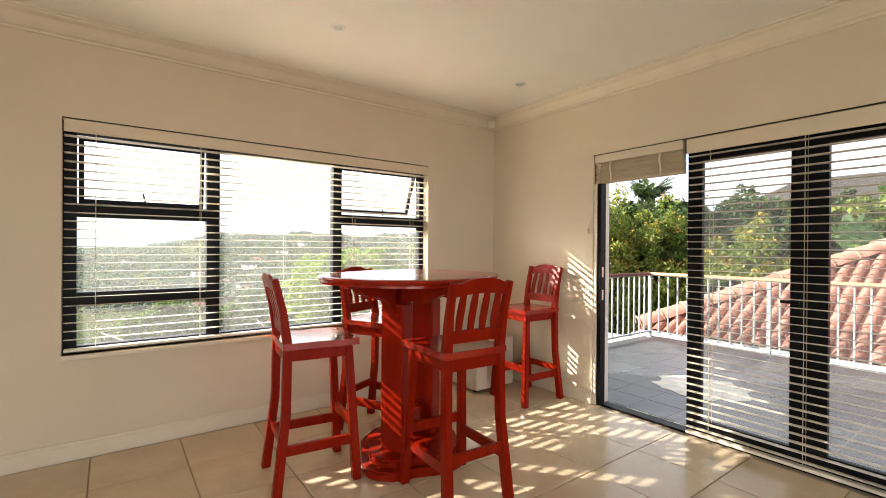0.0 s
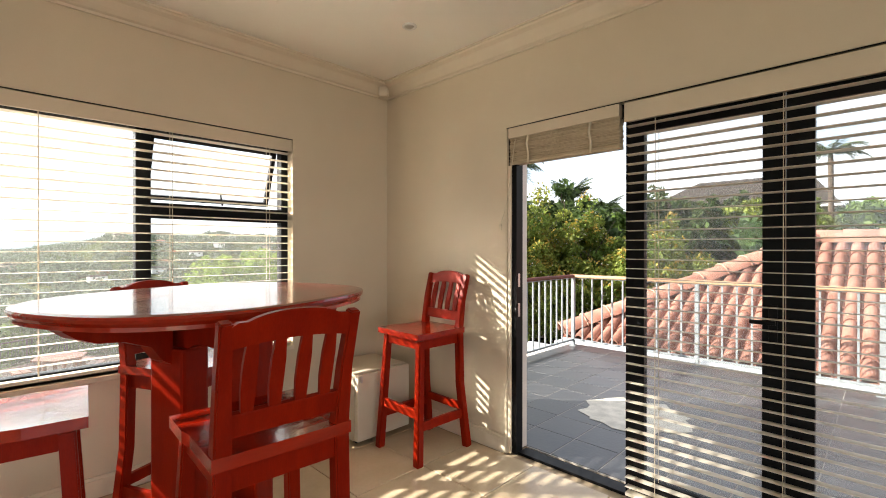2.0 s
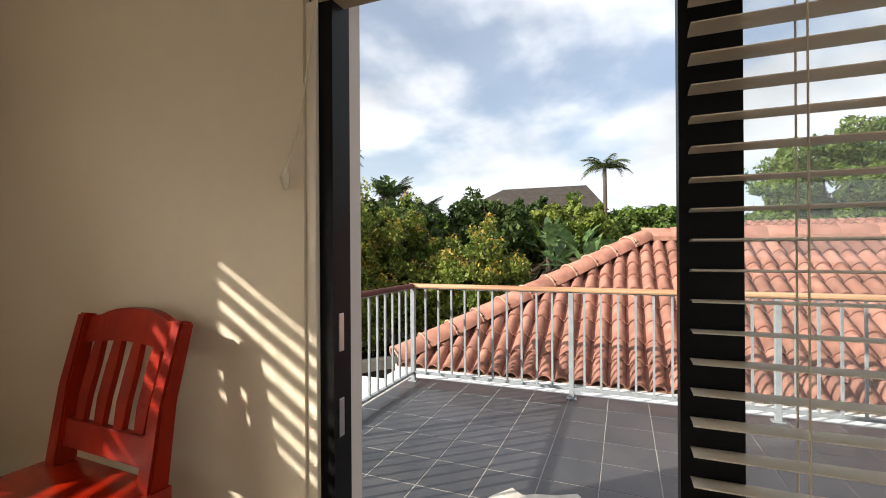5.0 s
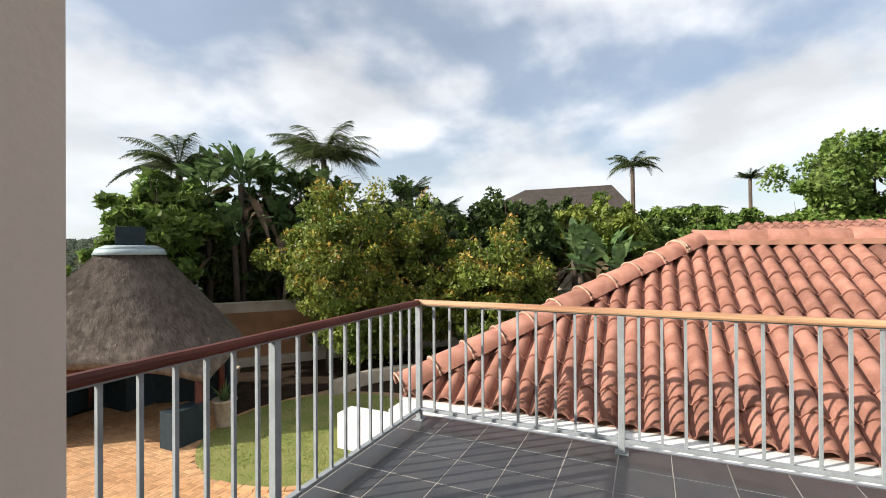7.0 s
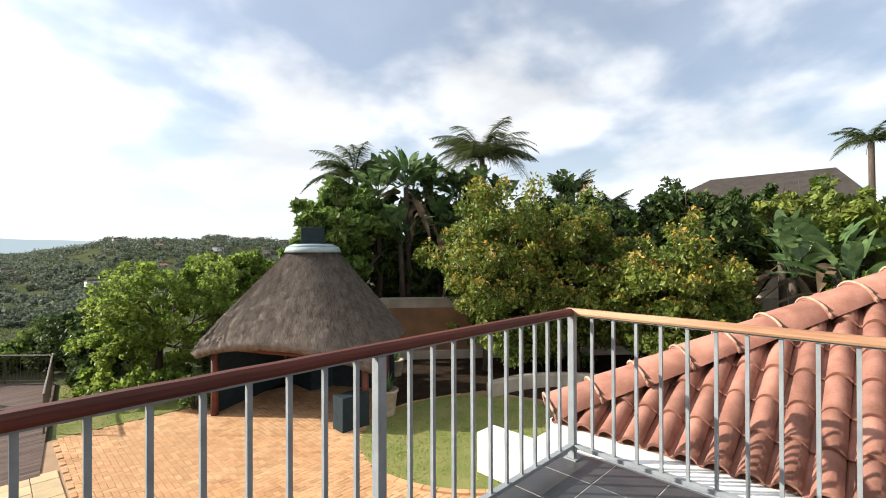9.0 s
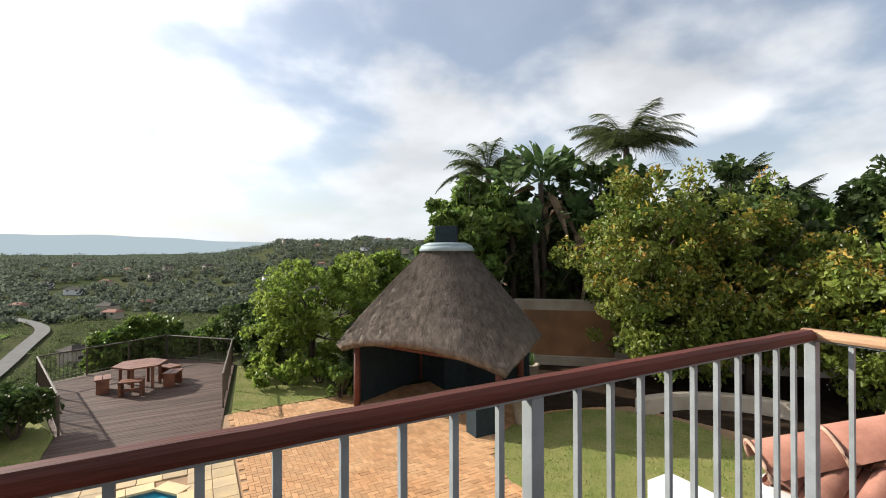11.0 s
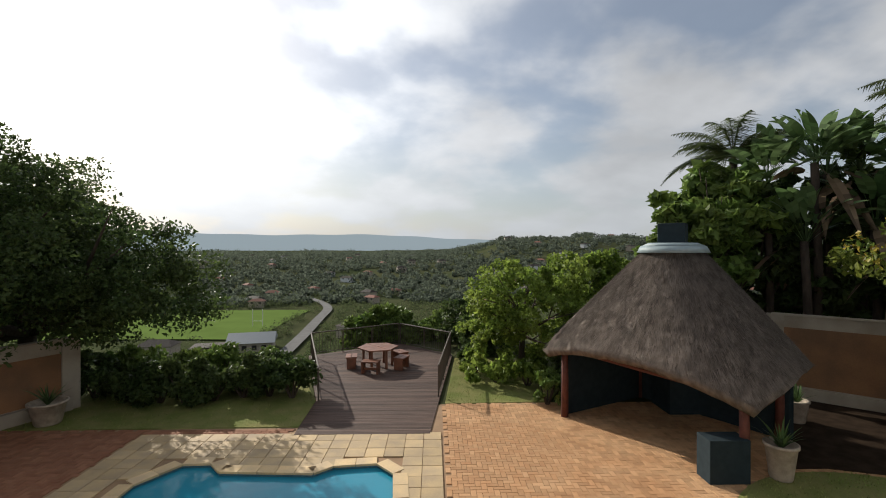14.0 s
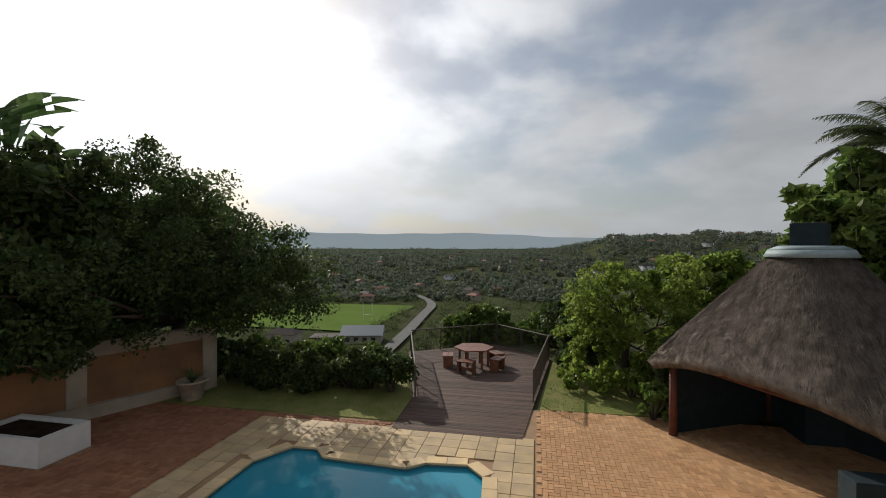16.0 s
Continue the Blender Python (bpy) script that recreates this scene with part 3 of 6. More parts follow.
def bar_stool():
    """Faces +y; its back is at -y. Seat at 0.78 m, back to 1.19 m."""
    t = thing("bar_stool", Matrix.Identity(4), "red varnished wooden bar stool with a slatted back", "stool", "stools round the bar table")
    w = 0.19
    for sx in (-1, 1):
        bm = bmesh.new()
        leg(bm, (sx * (w + 0.015), 0.215, 0), (sx * (w - 0.02), 0.17, 0.75), 0.052, 0.046)
        bmesh.ops.bevel(bm, geom=bm.edges[:], offset=0.006, segments=2, affect="EDGES")
        part("leg", bm, RED, t)
        # the rear leg sweeps up into the back post
        bm = bmesh.new()
        pts = [(sx * (w + 0.01), -0.235, 0), (sx * (w - 0.01), -0.185, 0.42), (sx * (w - 0.014), -0.178, 0.78), (sx * (w - 0.010), -0.205, 0.98), (sx * (w - 0.004), -0.25, 1.165)]
        tube(bm, pts, [0.036, 0.034, 0.035, 0.029, 0.025], 4, True, True)
        bmesh.ops.bevel(bm, geom=[e for e in bm.edges], offset=0.005, segments=2, affect="EDGES")
        part("back_post", bm, RED, t)
    bm = bmesh.new()
    vs = []
    for j in range(9):
        for i in range(9):
            u, v = i / 8 - 0.5, j / 8 - 0.5
            dip = 0.012 * (1 - (2 * u) ** 2) * (1 - (2 * v) ** 2)
            vs.append(bm.verts.new((u * (0.43 if v > 0 else 0.41), v * 0.43 + 0.01, 0.79 - dip)))
    for j in range(8):
        for i in range(8):
            bm.faces.new((vs[j * 9 + i], vs[j * 9 + i + 1], vs[j * 9 + i + 10], vs[j * 9 + i + 9]))
    r = bmesh.ops.extrude_face_region(bm, geom=bm.faces[:])
    for g in r["geom"]:
        if isinstance(g, bmesh.types.BMVert):
            g.co.z = 0.755
    part("seat", bm, REDTOP, t)
    for y, nm in ((0.17, "front_apron"), (-0.18, "rear_apron")):
        part(nm, bx(-w + 0.0, w - 0.0, y - 0.012, y + 0.012, 0.69, 0.756, 0.003), RED, t)
    for sx in (-1, 1):
        part("side_apron", bx(sx * (w - 0.02) - 0.012, sx * (w - 0.02) + 0.012, -0.16, 0.15, 0.69, 0.756, 0.003), RED, t)
    part("front_stretcher", bx(-w - 0.0, w + 0.0, 0.188, 0.212, 0.275, 0.33, 0.004), RED, t)
    part("rear_stretcher", bx(-w, w, -0.213, -0.19, 0.24, 0.29, 0.004), RED, t)
    for sx in (-1, 1):
        part("side_stretcher", bx(sx * w - 0.012, sx * w + 0.012, -0.20, 0.20, 0.20, 0.255, 0.004), RED, t)
    # the top rail rises to a shallow arch with dipped shoulders
    bm = bmesh.new()
    n = 16
    lo, hi = [], []
    for k in range(n + 1):
        u = k / n * 2 - 1
        z = 1.135 + 0.052 * (1 - abs(u) ** 2.5) + (0.012 if abs(u) > 0.86 else 0)
        bow = -0.245 - 0.012 * (1 - u * u)
        lo.append((u * 0.178, bow + 0.010, 1.085 + 0.018 * (1 - u * u)))
        hi.append((u * 0.178, bow - 0.008, z))
    ring = []
    for (a, b) in zip(lo, hi):
        ring.append([bm.verts.new((a[0], a[1] - 0.011, a[2])), bm.verts.new((a[0], a[1] + 0.011, a[2])), bm.verts.new((b[0], b[1] + 0.011, b[2])), bm.verts.new((b[0], b[1] - 0.011, b[2]))])
    for r0, r1 in zip(ring, ring[1:]):
        for k in range(4):
            bm.faces.new((r0[k], r0[(k + 1) % 4], r1[(k + 1) % 4], r1[k]))
    bm.faces.new(ring[0][::-1])
    bm.faces.new(ring[-1])
    part("top_rail", bm, RED, t)
    bm = bmesh.new()
    box(bm, -0.172, 0.172, -0.012, 0.012, -0.035, 0.035, pose(0, -0.188, 0.865, 8), bev=0.004)
    part("lower_rail", bm, RED, t)
    for k in range(4):
        u = -0.115 + k * 0.0767
        bm = bmesh.new()
        pts = [(u, -0.193, 0.885), (u, -0.205, 0.96), (u, -0.226, 1.04), (u, -0.243, 1.105)]
        ws = (0.016, 0.020, 0.020, 0.015)
        rg = [[bm.verts.new((p[0] + sx * ww, p[1] + sy * 0.007, p[2])) for sx, sy in ((-1, -1), (1, -1), (1, 1), (-1, 1))] for p, ww in zip(pts, ws)]
        for r0, r1 in zip(rg, rg[1:]):
            for q in range(4):
                bm.faces.new((r0[q], r0[(q + 1) % 4], r1[(q + 1) % 4], r1[q]))
        bm.faces.new(rg[0][::-1])
        bm.faces.new(rg[-1])
        part("back_slat", bm, RED, t)
    # legs lengthened to a seat height of 0.83 m, the back a little lower in turn
    for ob in t.children:
        for v in ob.data.vertices:
            v.co.z = v.co.z * 1.055 if v.co.z < 0.8 else 0.844 + (v.co.z - 0.8) * 0.96
    return t


stool = bar_stool()
stool.matrix_basis = pose(0.99, 2.69, 0, 0, 0, -97)
copy_thing(stool, pose(1.575, 2.03, 0, 0, 0, -3))
copy_thing(stool, pose(1.66, 3.06, 0, 0, 0, 206))
copy_thing(stool, pose(3.085, 2.90, 0, 0, 0, 88))


def bar_table():
    t = thing("bar_table", pose(1.617, 2.546, 0, 0, 0, 23), "red varnished wooden pedestal bar table with an oval top", "table")
    bm = bmesh.new()
    n = 64
    prof = [(0.0, 0.0), (0.0, 0.012), (0.010, 0.024), (0.014, 0.034), (0.010, 0.042), (-0.008, 0.046)]
    rows = []
    for k in range(n):
        a = 2 * math.pi * k / n
        c, s = math.cos(a), math.sin(a)
        x = math.copysign(abs(c) ** 0.8, c) * 0.60
        y = math.copysign(abs(s) ** 0.8, s) * 0.51
        f = 1 / math.hypot(x, y)
        rows.append([bm.verts.new((x * (1 + o * f), y * (1 + o * f), 1.15 + z)) for o, z in prof])
    for k in range(n):
        for i in range(len(prof) - 1):
            bm.faces.new((rows[k][i], rows[(k + 1) % n][i], rows[(k + 1) % n][i + 1], rows[k][i + 1]))
    bm.faces.new([r[-1] for r in rows])
    bm.faces.new([r[0] for r in rows][::-1])
    part("tabletop", bm, REDTOP, t, "glossy red oval top")
    for sx in (-1, 1):
        part("pillar", bx(sx * 0.17 - 0.055, sx * 0.17 + 0.055, -0.085, 0.085, 0.10, 1.02, 0.012), RED, t)
        # scrolled bracket between pillar and top
        bm = bmesh.new()
        lo = []
        for k in range(13):
            u = k / 12
            lo.append((0.05 + 0.37 * u, 0.98 + 0.105 * u ** 0.6 + 0.018 * math.sin(u * math.pi * 3)))
        prof2 = [(-0.06, 1.14), (-0.06, 0.965)] + lo + [(0.44, 1.14)]
        f0 = [bm.verts.new((sx * 0.17 - 0.03, y, z)) for y, z in prof2]
        f1 = [bm.verts.new((sx * 0.17 + 0.03, y, z)) for y, z in prof2]
        bm.faces.new(f0)
        bm.faces.new(f1[::-1])
        for i in range(len(prof2)):
            j = (i + 1) % len(prof2)
            bm.faces.new((f0[i], f0[j], f1[j], f1[i]))
        part("bracket", bm, RED, t)
        bm = bmesh.new()
        f0 = [bm.verts.new((sx * 0.17 - 0.03, -y, z)) for y, z in prof2]
        f1 = [bm.verts.new((sx * 0.17 + 0.03, -y, z)) for y, z in prof2]
        bm.faces.new(f0)
        bm.faces.new(f1[::-1])
        for i in range(len(prof2)):
            j = (i + 1) % len(prof2)
            bm.faces.new((f0[i], f0[j], f1[j], f1[i]))
        part("bracket", bm, RED, t)
        # arm along the long way of the top
        bm = bmesh.new()
        prof3 = [(0.05, 1.14), (0.05, 0.96), (0.09, 0.985), (0.13, 1.04), (0.22, 1.075), (0.30, 1.085), (0.36, 1.11), (0.40, 1.14)]
        f0 = [bm.verts.new((sx * (0.17 + y), -0.03, z)) for y, z in prof3]
        f1 = [bm.verts.new((sx * (0.17 + y), 0.03, z)) for y, z in prof3]
        bm.faces.new(f0)
        bm.faces.new(f1[::-1])
        for i in range(len(prof3)):
            j = (i + 1) % len(prof3)
            bm.faces.new((f0[i], f0[j], f1[j], f1[i]))
        part("bracket", bm, RED, t)
    part("stretcher", bx(-0.12, 0.12, -0.03, 0.03, 0.20, 0.30, 0.006), RED, t)
    # lobed plinth with a stepped moulding
    for z0, z1, r in ((0.0, 0.055, 0.36), (0.055, 0.10, 0.31)):
        bm = bmesh.new()
        out = []
        for k in range(56):
            a = 2 * math.pi * k / 56
            q = r * (1 + 0.10 * math.cos(4 * a))
            out.append((q * 1.05 * math.cos(a), q * 0.95 * math.sin(a)))
        prism(bm, out, z0, z1)
        bmesh.ops.bevel(bm, geom=[e for e in bm.edges if abs(e.verts[0].co.z - e.verts[1].co.z) < 1e-6 and len(e.link_faces) == 2], offset=0.012, segments=2, affect="EDGES")
        part("plinth", bm, RED, t)
    return t


bar_table()

fridge = thing("mini_fridge", pose(2.76, 3.21, 0), "small cream-white bar fridge standing in the corner", "fridge")
part("body", bx(0, 0.47, 0.045, 0.47, 0.025, 0.50, 0.006), FRIDGE, fridge)
dr = part("fridge_door", bx(0, 0.47, 0, 0.04, 0.03, 0.495, 0.008), FRIDGE, fridge)
part("handle", bx(0.02, 0.035, -0.012, 0.0, 0.44, 0.485, 0.003), CHROME, dr, "small pale handle")
for u in (0.05, 0.42):
    for v in (0.08, 0.43):
        part("foot", bx(u - 0.02, u + 0.02, v - 0.02, v + 0.02, 0, 0.025), BLACK, fridge)


# ---- balcony ----
BX, BY = 6.93, 3.88                      # outer edges of the balcony
GZ = -3.1                                # garden level
solid("balcony_floor", bx(OX, BX, -7.0, BY, -0.30, -0.0025), JOINT, "grouted concrete slab of the tiled balcony", "floor")
solid("balcony_wall", bx(OX, OX + 0.001, -7.0, RY - 0.18, -0.3, 2.9), WHITE, "plain pale house wall beside the balcony", "wall")
# unseen end wall, added to cut the sky light on the railings
solid("balcony_end_wall", bx(OX + 0.002, BX, -3.2, -3.0, -0.0, 3.1), WHITE, "plain pale wall added out of view to block south sky light", "wall")
solid("house_wall", bx(-3.2, BX - 0.5, -7.0, BY - 0.35, GZ, -0.31), WHITE, "pale plaster wall of the storey under the balcony", "wall")
solid("house_roof", bx(RX - 0.4, OX + 0.02, RY - 0.4, OY + 0.02, CH + 0.16, CH + 0.4), WHITE, "flat roof edge over the room", "roof")


def balustrade(name, m, length, posts, wood, ends):
    """A railing along +x: grey steel posts and bars, a bottom rail, a moulded wooden handrail on top."""
    t = thing(name, m, "grey steel balcony railing with a worn wooden handrail", "railing", "balcony railings")
    bm = bmesh.new()
    prof = [(-0.030, 0.0), (-0.034, 0.012), (-0.030, 0.030), (-0.016, 0.042), (0.016, 0.042), (0.030, 0.030), (0.034, 0.012), (0.030, 0.0)]
    n = max(2, int(length / 0.12))
    rnd = random.Random(3)
    rows = []
    for k in range(n + 1):
        x = ends[0] + (length - ends[0] + ends[1]) * k / n
        jz, jy = rnd.uniform(-0.0012, 0.0012), rnd.uniform(-0.0008, 0.0008)
        rows.append([bm.verts.new((x, y + jy, 0.965 + z + jz)) for y, z in prof])
    for a, b in zip(rows, rows[1:]):
        for i in range(len(prof)):
            j = (i + 1) % len(prof)
            bm.faces.new((a[i], a[j], b[j], b[i]))
    bm.faces.new(rows[0][::-1])
    bm.faces.new(rows[-1])
    part("handrail", bm, wood, t, "weathered wooden handrail")
    part("top_bar", bx(0, length, -0.018, 0.018, 0.955, 0.964), RAILP, t)
    part("bottom_bar", bx(0, length, -0.02, 0.02, 0.075, 0.10, 0.003), RAILP, t)
    for x in posts:
        p = part("post", bx(x - 0.022, x + 0.022, -0.022, 0.022, 0.0, 0.955, 0.003), RAILP, t)
        part("base_plate", bx(x - 0.045, x + 0.045, -0.04, 0.04, -0.004, 0.008, 0.002), RAILP, p)
    me = mesh_of("baluster", bx(-0.009, 0.009, -0.009, 0.009, 0.098, 0.957), RAILP)
    x = 0.142
    while x < length - 0.05:
        if min(abs(x - p) for p in posts) > 0.05:
            piece("baluster", me, t, Matrix.Translation((x, 0, 0)))
        x += 0.142
    return t


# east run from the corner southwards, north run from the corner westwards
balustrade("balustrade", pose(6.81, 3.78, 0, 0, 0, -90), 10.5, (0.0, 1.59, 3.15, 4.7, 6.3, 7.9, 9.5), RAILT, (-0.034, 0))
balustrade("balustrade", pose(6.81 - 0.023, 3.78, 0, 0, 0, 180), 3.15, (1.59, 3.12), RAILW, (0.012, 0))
bm = bmesh.new()
rnd = random.Random(8)
prism(bm, [(4.72 + 0.42 * math.cos(a) * (1 + rnd.uniform(-0.18, 0.18)), 2.10 + 0.40 * math.sin(a) * (1 + rnd.uniform(-0.18, 0.18))) for a in [k * 2 * math.pi / 26 for k in range(26)]], 0.0005, 0.004)
tagged(part("cement_stain", bm, STAIN), "pale dried cement stain on the slate tiles", "stain")

# ---- neighbouring wing with its clay-tiled hip roof ----
EX, EZ, AX, AZ, AY = 7.30, 0.02, 10.17, 1.50, 1.38     # eave, ridge, hip apex
SL = math.atan2(AZ - EZ, AX - EX)
NL = AX - EX
wing = thing("wing_house", pose(EX, AY, 0), "white single-storey wing with a clay pantile hip roof", "house")
part("wall", bx(0.05, 5.6, -11, NL - 0.35, GZ, -0.02), WHITE, wing, "white plaster wall")
fas = bmesh.new()
box(fas, -0.36, 0.03, -11, NL - 0.09, -0.3, -0.012)
box(fas, -0.36, -0.14, NL - 0.088, 3.35, -0.46, -0.13)
box(fas, 0.032, 5.6, NL - 0.08, NL + 0.02, -0.30, 0.0)
part("fascia", fas, WHITE, wing, "white plaster upstand below the tiles")
bm = bmesh.new()
d = -0.03
A = [(0, -11, EZ + d), (0, NL, EZ + d), (NL, 0, AZ + d), (NL, -11, AZ + d), (2 * NL, NL, EZ + d), (2 * NL, -11, EZ + d)]
vs = [bm.verts.new(p) for p in A]
for f in ((0, 1, 2, 3), (1, 4, 2), (2, 4, 5, 3)):
    bm.faces.new([vs[i] for i in f])
roof = part("roof", bm, MORTAR, wing, "clay-tiled roof slopes")
# one pantile: a high roll on one side and a shallow pan on the other, lapping the next
TW, TL = 0.178, 0.345


def pantile():
    """A wide round barrel beside a narrow sunk pan, with a thick lower lip that laps the next course."""
    bm = bmesh.new()
    prof = [((k / 8 * 0.80 - 0.5) * TW, 0.064 * math.sin(math.pi * k / 8) ** 0.7 - 0.010) for k in range(9)]
    prof += [(0.33 * TW, -0.026), (0.47 * TW, -0.026), (0.50 * TW, -0.010)]
    lo = [bm.verts.new((-0.030, y * 1.01, z + 0.026)) for y, z in prof]
    hi = [bm.verts.new((TL + 0.02, y * 0.97, z * 0.92)) for y, z in prof]
    un = [bm.verts.new((-0.028, y * 0.97, z * 0.85 + 0.004)) for y, z in prof]
    for i in range(len(prof) - 1):
        bm.faces.new((lo[i], hi[i], hi[i + 1], lo[i + 1])).smooth = i < 8
        bm.faces.new((un[i], lo[i], lo[i + 1], un[i + 1]))
    return mesh_of("roof_tile", bm, TERRA)


pt = pantile()
rnd = random.Random(4)
count = 0
far_v, far_f = [], []
pv = [v.co.copy() for v in pt.vertices]
pf = [tuple(p.vertices) for p in pt.polygons]
rows_n = int(math.hypot(NL, AZ - EZ) / TL) + 1
for r in range(rows_n):
    s = r * TL
    if s > math.hypot(NL, AZ - EZ) - 0.15:
        break
    xr, zr = s * math.cos(SL), EZ + s * math.sin(SL)
    y = NL - 0.12
    while y > -10.8:
        if y < NL - xr - 0.15 * 0:
            m = pose(xr + rnd.uniform(-0.006, 0.006), y, zr + rnd.uniform(-0.002, 0.003), 0, 0, 0) @ Matrix.Rotation(-SL, 4, "Y") @ pose(0, 0, 0, rnd.uniform(-1.2, 1.2), 0, rnd.uniform(-1.0, 1.0))
            if y > -4.6 and count < 300:
                piece("roof_tile", pt, roof, m)
                count += 1
            else:
                o = len(far_v)
                far_v += [m @ v for v in pv]
                far_f += [tuple(i + o for i in f) for f in pf]
        y -= TW
tagged(quads("roof_tiles_rest", far_v, far_f, TERRA, roof), "clay pantiles further along", "", "", "stuff")


def halfround(length, r0, r1):
    """A half-barrel hip or ridge tile along +x, its wide end lapping over."""
    bm = bmesh.new()
    n = 10
    a = [bm.verts.new((-0.025, r0 * math.cos(math.pi * k / n), r0 * math.sin(math.pi * k / n) * 0.9)) for k in range(n + 1)]
    b = [bm.verts.new((length, r1 * math.cos(math.pi * k / n), r1 * math.sin(math.pi * k / n) * 0.9)) for k in range(n + 1)]
    c = [bm.verts.new((-0.025, (r0 - 0.02) * math.cos(math.pi * k / n), (r0 - 0.02) * math.sin(math.pi * k / n) * 0.9)) for k in range(n + 1)]
    for k in range(n):
        bm.faces.new((a[k], a[k + 1], b[k + 1], b[k]))
        bm.faces.new((c[k], c[k + 1], a[k + 1], a[k]))
    return mesh_of("ridge_tile", bm, TERRA, True)


hipme = halfround(0.40, 0.175, 0.150)
p0, p1 = Vector((0.02, NL - 0.02, EZ + 0.05)), Vector((NL, 0, AZ + 0.03))
L = (p1 - p0).length
rot = (p1 - p0).to_track_quat("X", "Z").to_matrix().to_4x4()
n = int(L / 0.385)
for k in range(n + 1):
    piece("hip_tile", hipme, roof, Matrix.Translation(p0.lerp(p1, min(k * 0.385 / L, 1 - 0.4 / L))) @ rot @ pose(0, 0, 0, rnd.uniform(-2, 2), 0, rnd.uniform(-0.8, 0.8)))
for k in range(26):
    piece("ridge_tile", hipme, roof, pose(NL, -0.0 - k * 0.40 + 0.08, AZ + 0.02, 0, 0, -90 + rnd.uniform(-0.8, 0.8)))
rim = bmesh.new()
tube(rim, [(0.0, 0.178 * math.cos(math.pi * k / 12), 0.178 * 0.9 * math.sin(math.pi * k / 12)) for k in range(13)], 0.011, 6)
rim = mesh_of("mortar_joint", rim, JOINTM, True)
for k in range(n + 1):
    piece("mortar_joint", rim, roof, Matrix.Translation(p0.lerp(p1, min(k * 0.385 / L, 1 - 0.4 / L))) @ rot @ pose(-0.02, 0, 0))
bm = bmesh.new()
box(bm, NL - 0.17, NL - 0.02, -10.8, 0.1, AZ - 0.03, AZ + 0.035)
part("mortar_bed", bm, MORTAR, roof, "pale pink mortar under the ridge")
# a second roof further off, with its white gable end
w2 = thing("far_wing", pose(13.2, 0.2, -0.12), "distant clay-tiled roof with a white gable end", "house")
part("wall", bx(0.2, 5.0, -9.0, -0.05, GZ, 1.62), WHITE, w2, "white gable wall")
bm = bmesh.new()
a = [bm.verts.new(p) for p in ((-0.3, -0.1, 1.50), (2.5, -0.1, 2.10), (5.3, -0.1, 1.50), (-0.3, -9.2, 1.50), (2.5, -9.2, 2.10), (5.3, -9.2, 1.50), (-0.3, -0.1, 1.44), (5.3, -0.1, 1.44))]
for f in ((0, 1, 4, 3), (1, 2, 5, 4), (0, 6, 7, 2, 1)):
    bm.faces.new([a[i] for i in f])
rf2 = part("roof", bm, TERRA, w2, "clay-tiled roof")
v2, f2 = [], []
for r in range(8):
    s = r * 0.36
    for k in range(39):
        m = pose(-0.3 + s * 0.977, -0.25 - k * TW, 1.505 + s * 0.21) @ Matrix.Rotation(-0.211, 4, "Y")
        o = len(v2)
        v2 += [m @ v for v in pv]
        f2 += [tuple(i + o for i in f) for f in pf]
tagged(quads("roof_tiles", v2, f2, TERRA, rf2), "rows of clay pantiles", "", "", "stuff")

# ---- garden: paving, pool, lawns ----
POOL = [(-0.95, 8.4), (-0.95, 12.1), (-0.45, 12.92), (0.15, 12.95), (0.48, 12.58), (2.42, 12.48), (2.77, 12.78), (3.67, 12.87), (4.07, 12.42), (4.15, 11.5), (4.15, 8.4)]
DECKP = [(1.45, 14.38), (4.77, 14.30), (5.06, 17.05), (5.68, 22.6), (3.22, 25.0), (-0.42, 22.5), (1.36, 16.8)]


def land(x, y):
    """Height of the land: a level terrace, then the slope down into the valley and up to the ridges beyond."""
    edge = 26.5 if x < 18 else 26.5 + (x - 18) * 0.4
    if x < 1:
        edge = 18.6 if x < -1 else 18.6 + (x + 1) * 3.95
    d = max(0.0, y - edge, (-x - 14) * 0.8)
    sm = lambda a, b, v: (lambda t: t * t * (3 - 2 * t))(max(0.0, min(1.0, (v - a) / (b - a))))
    z = GZ
    if x > 24:
        z += 2.0 * sm(24, 60, x)
    z -= 41 * (1 - math.exp(-d / 42.0))
    dist = math.hypot(x, y)
    az = math.degrees(math.atan2(-x, y))          # left positive
    # near spur to the right of the valley, far ridge behind it
    r1 = sm(3, -14, az)
    hill = (62 + 3.5 * math.sin(az * 0.55) + 2.5 * math.sin(az * 1.3 + 1)) * (0.36 + 0.64 * r1) * sm(430 - 60 * r1, 950, dist)
    far = 10 * sm(1250, 2600, dist)
    if d > 0:
        z += hill + far * (1.0 if az > -20 else 0.4)
        z += 1.2 * noise.noise((x * 0.012, y * 0.012, 0)) * sm(60, 260, d)
    return z


def axis(vals):
    return [float(v) for v in vals]


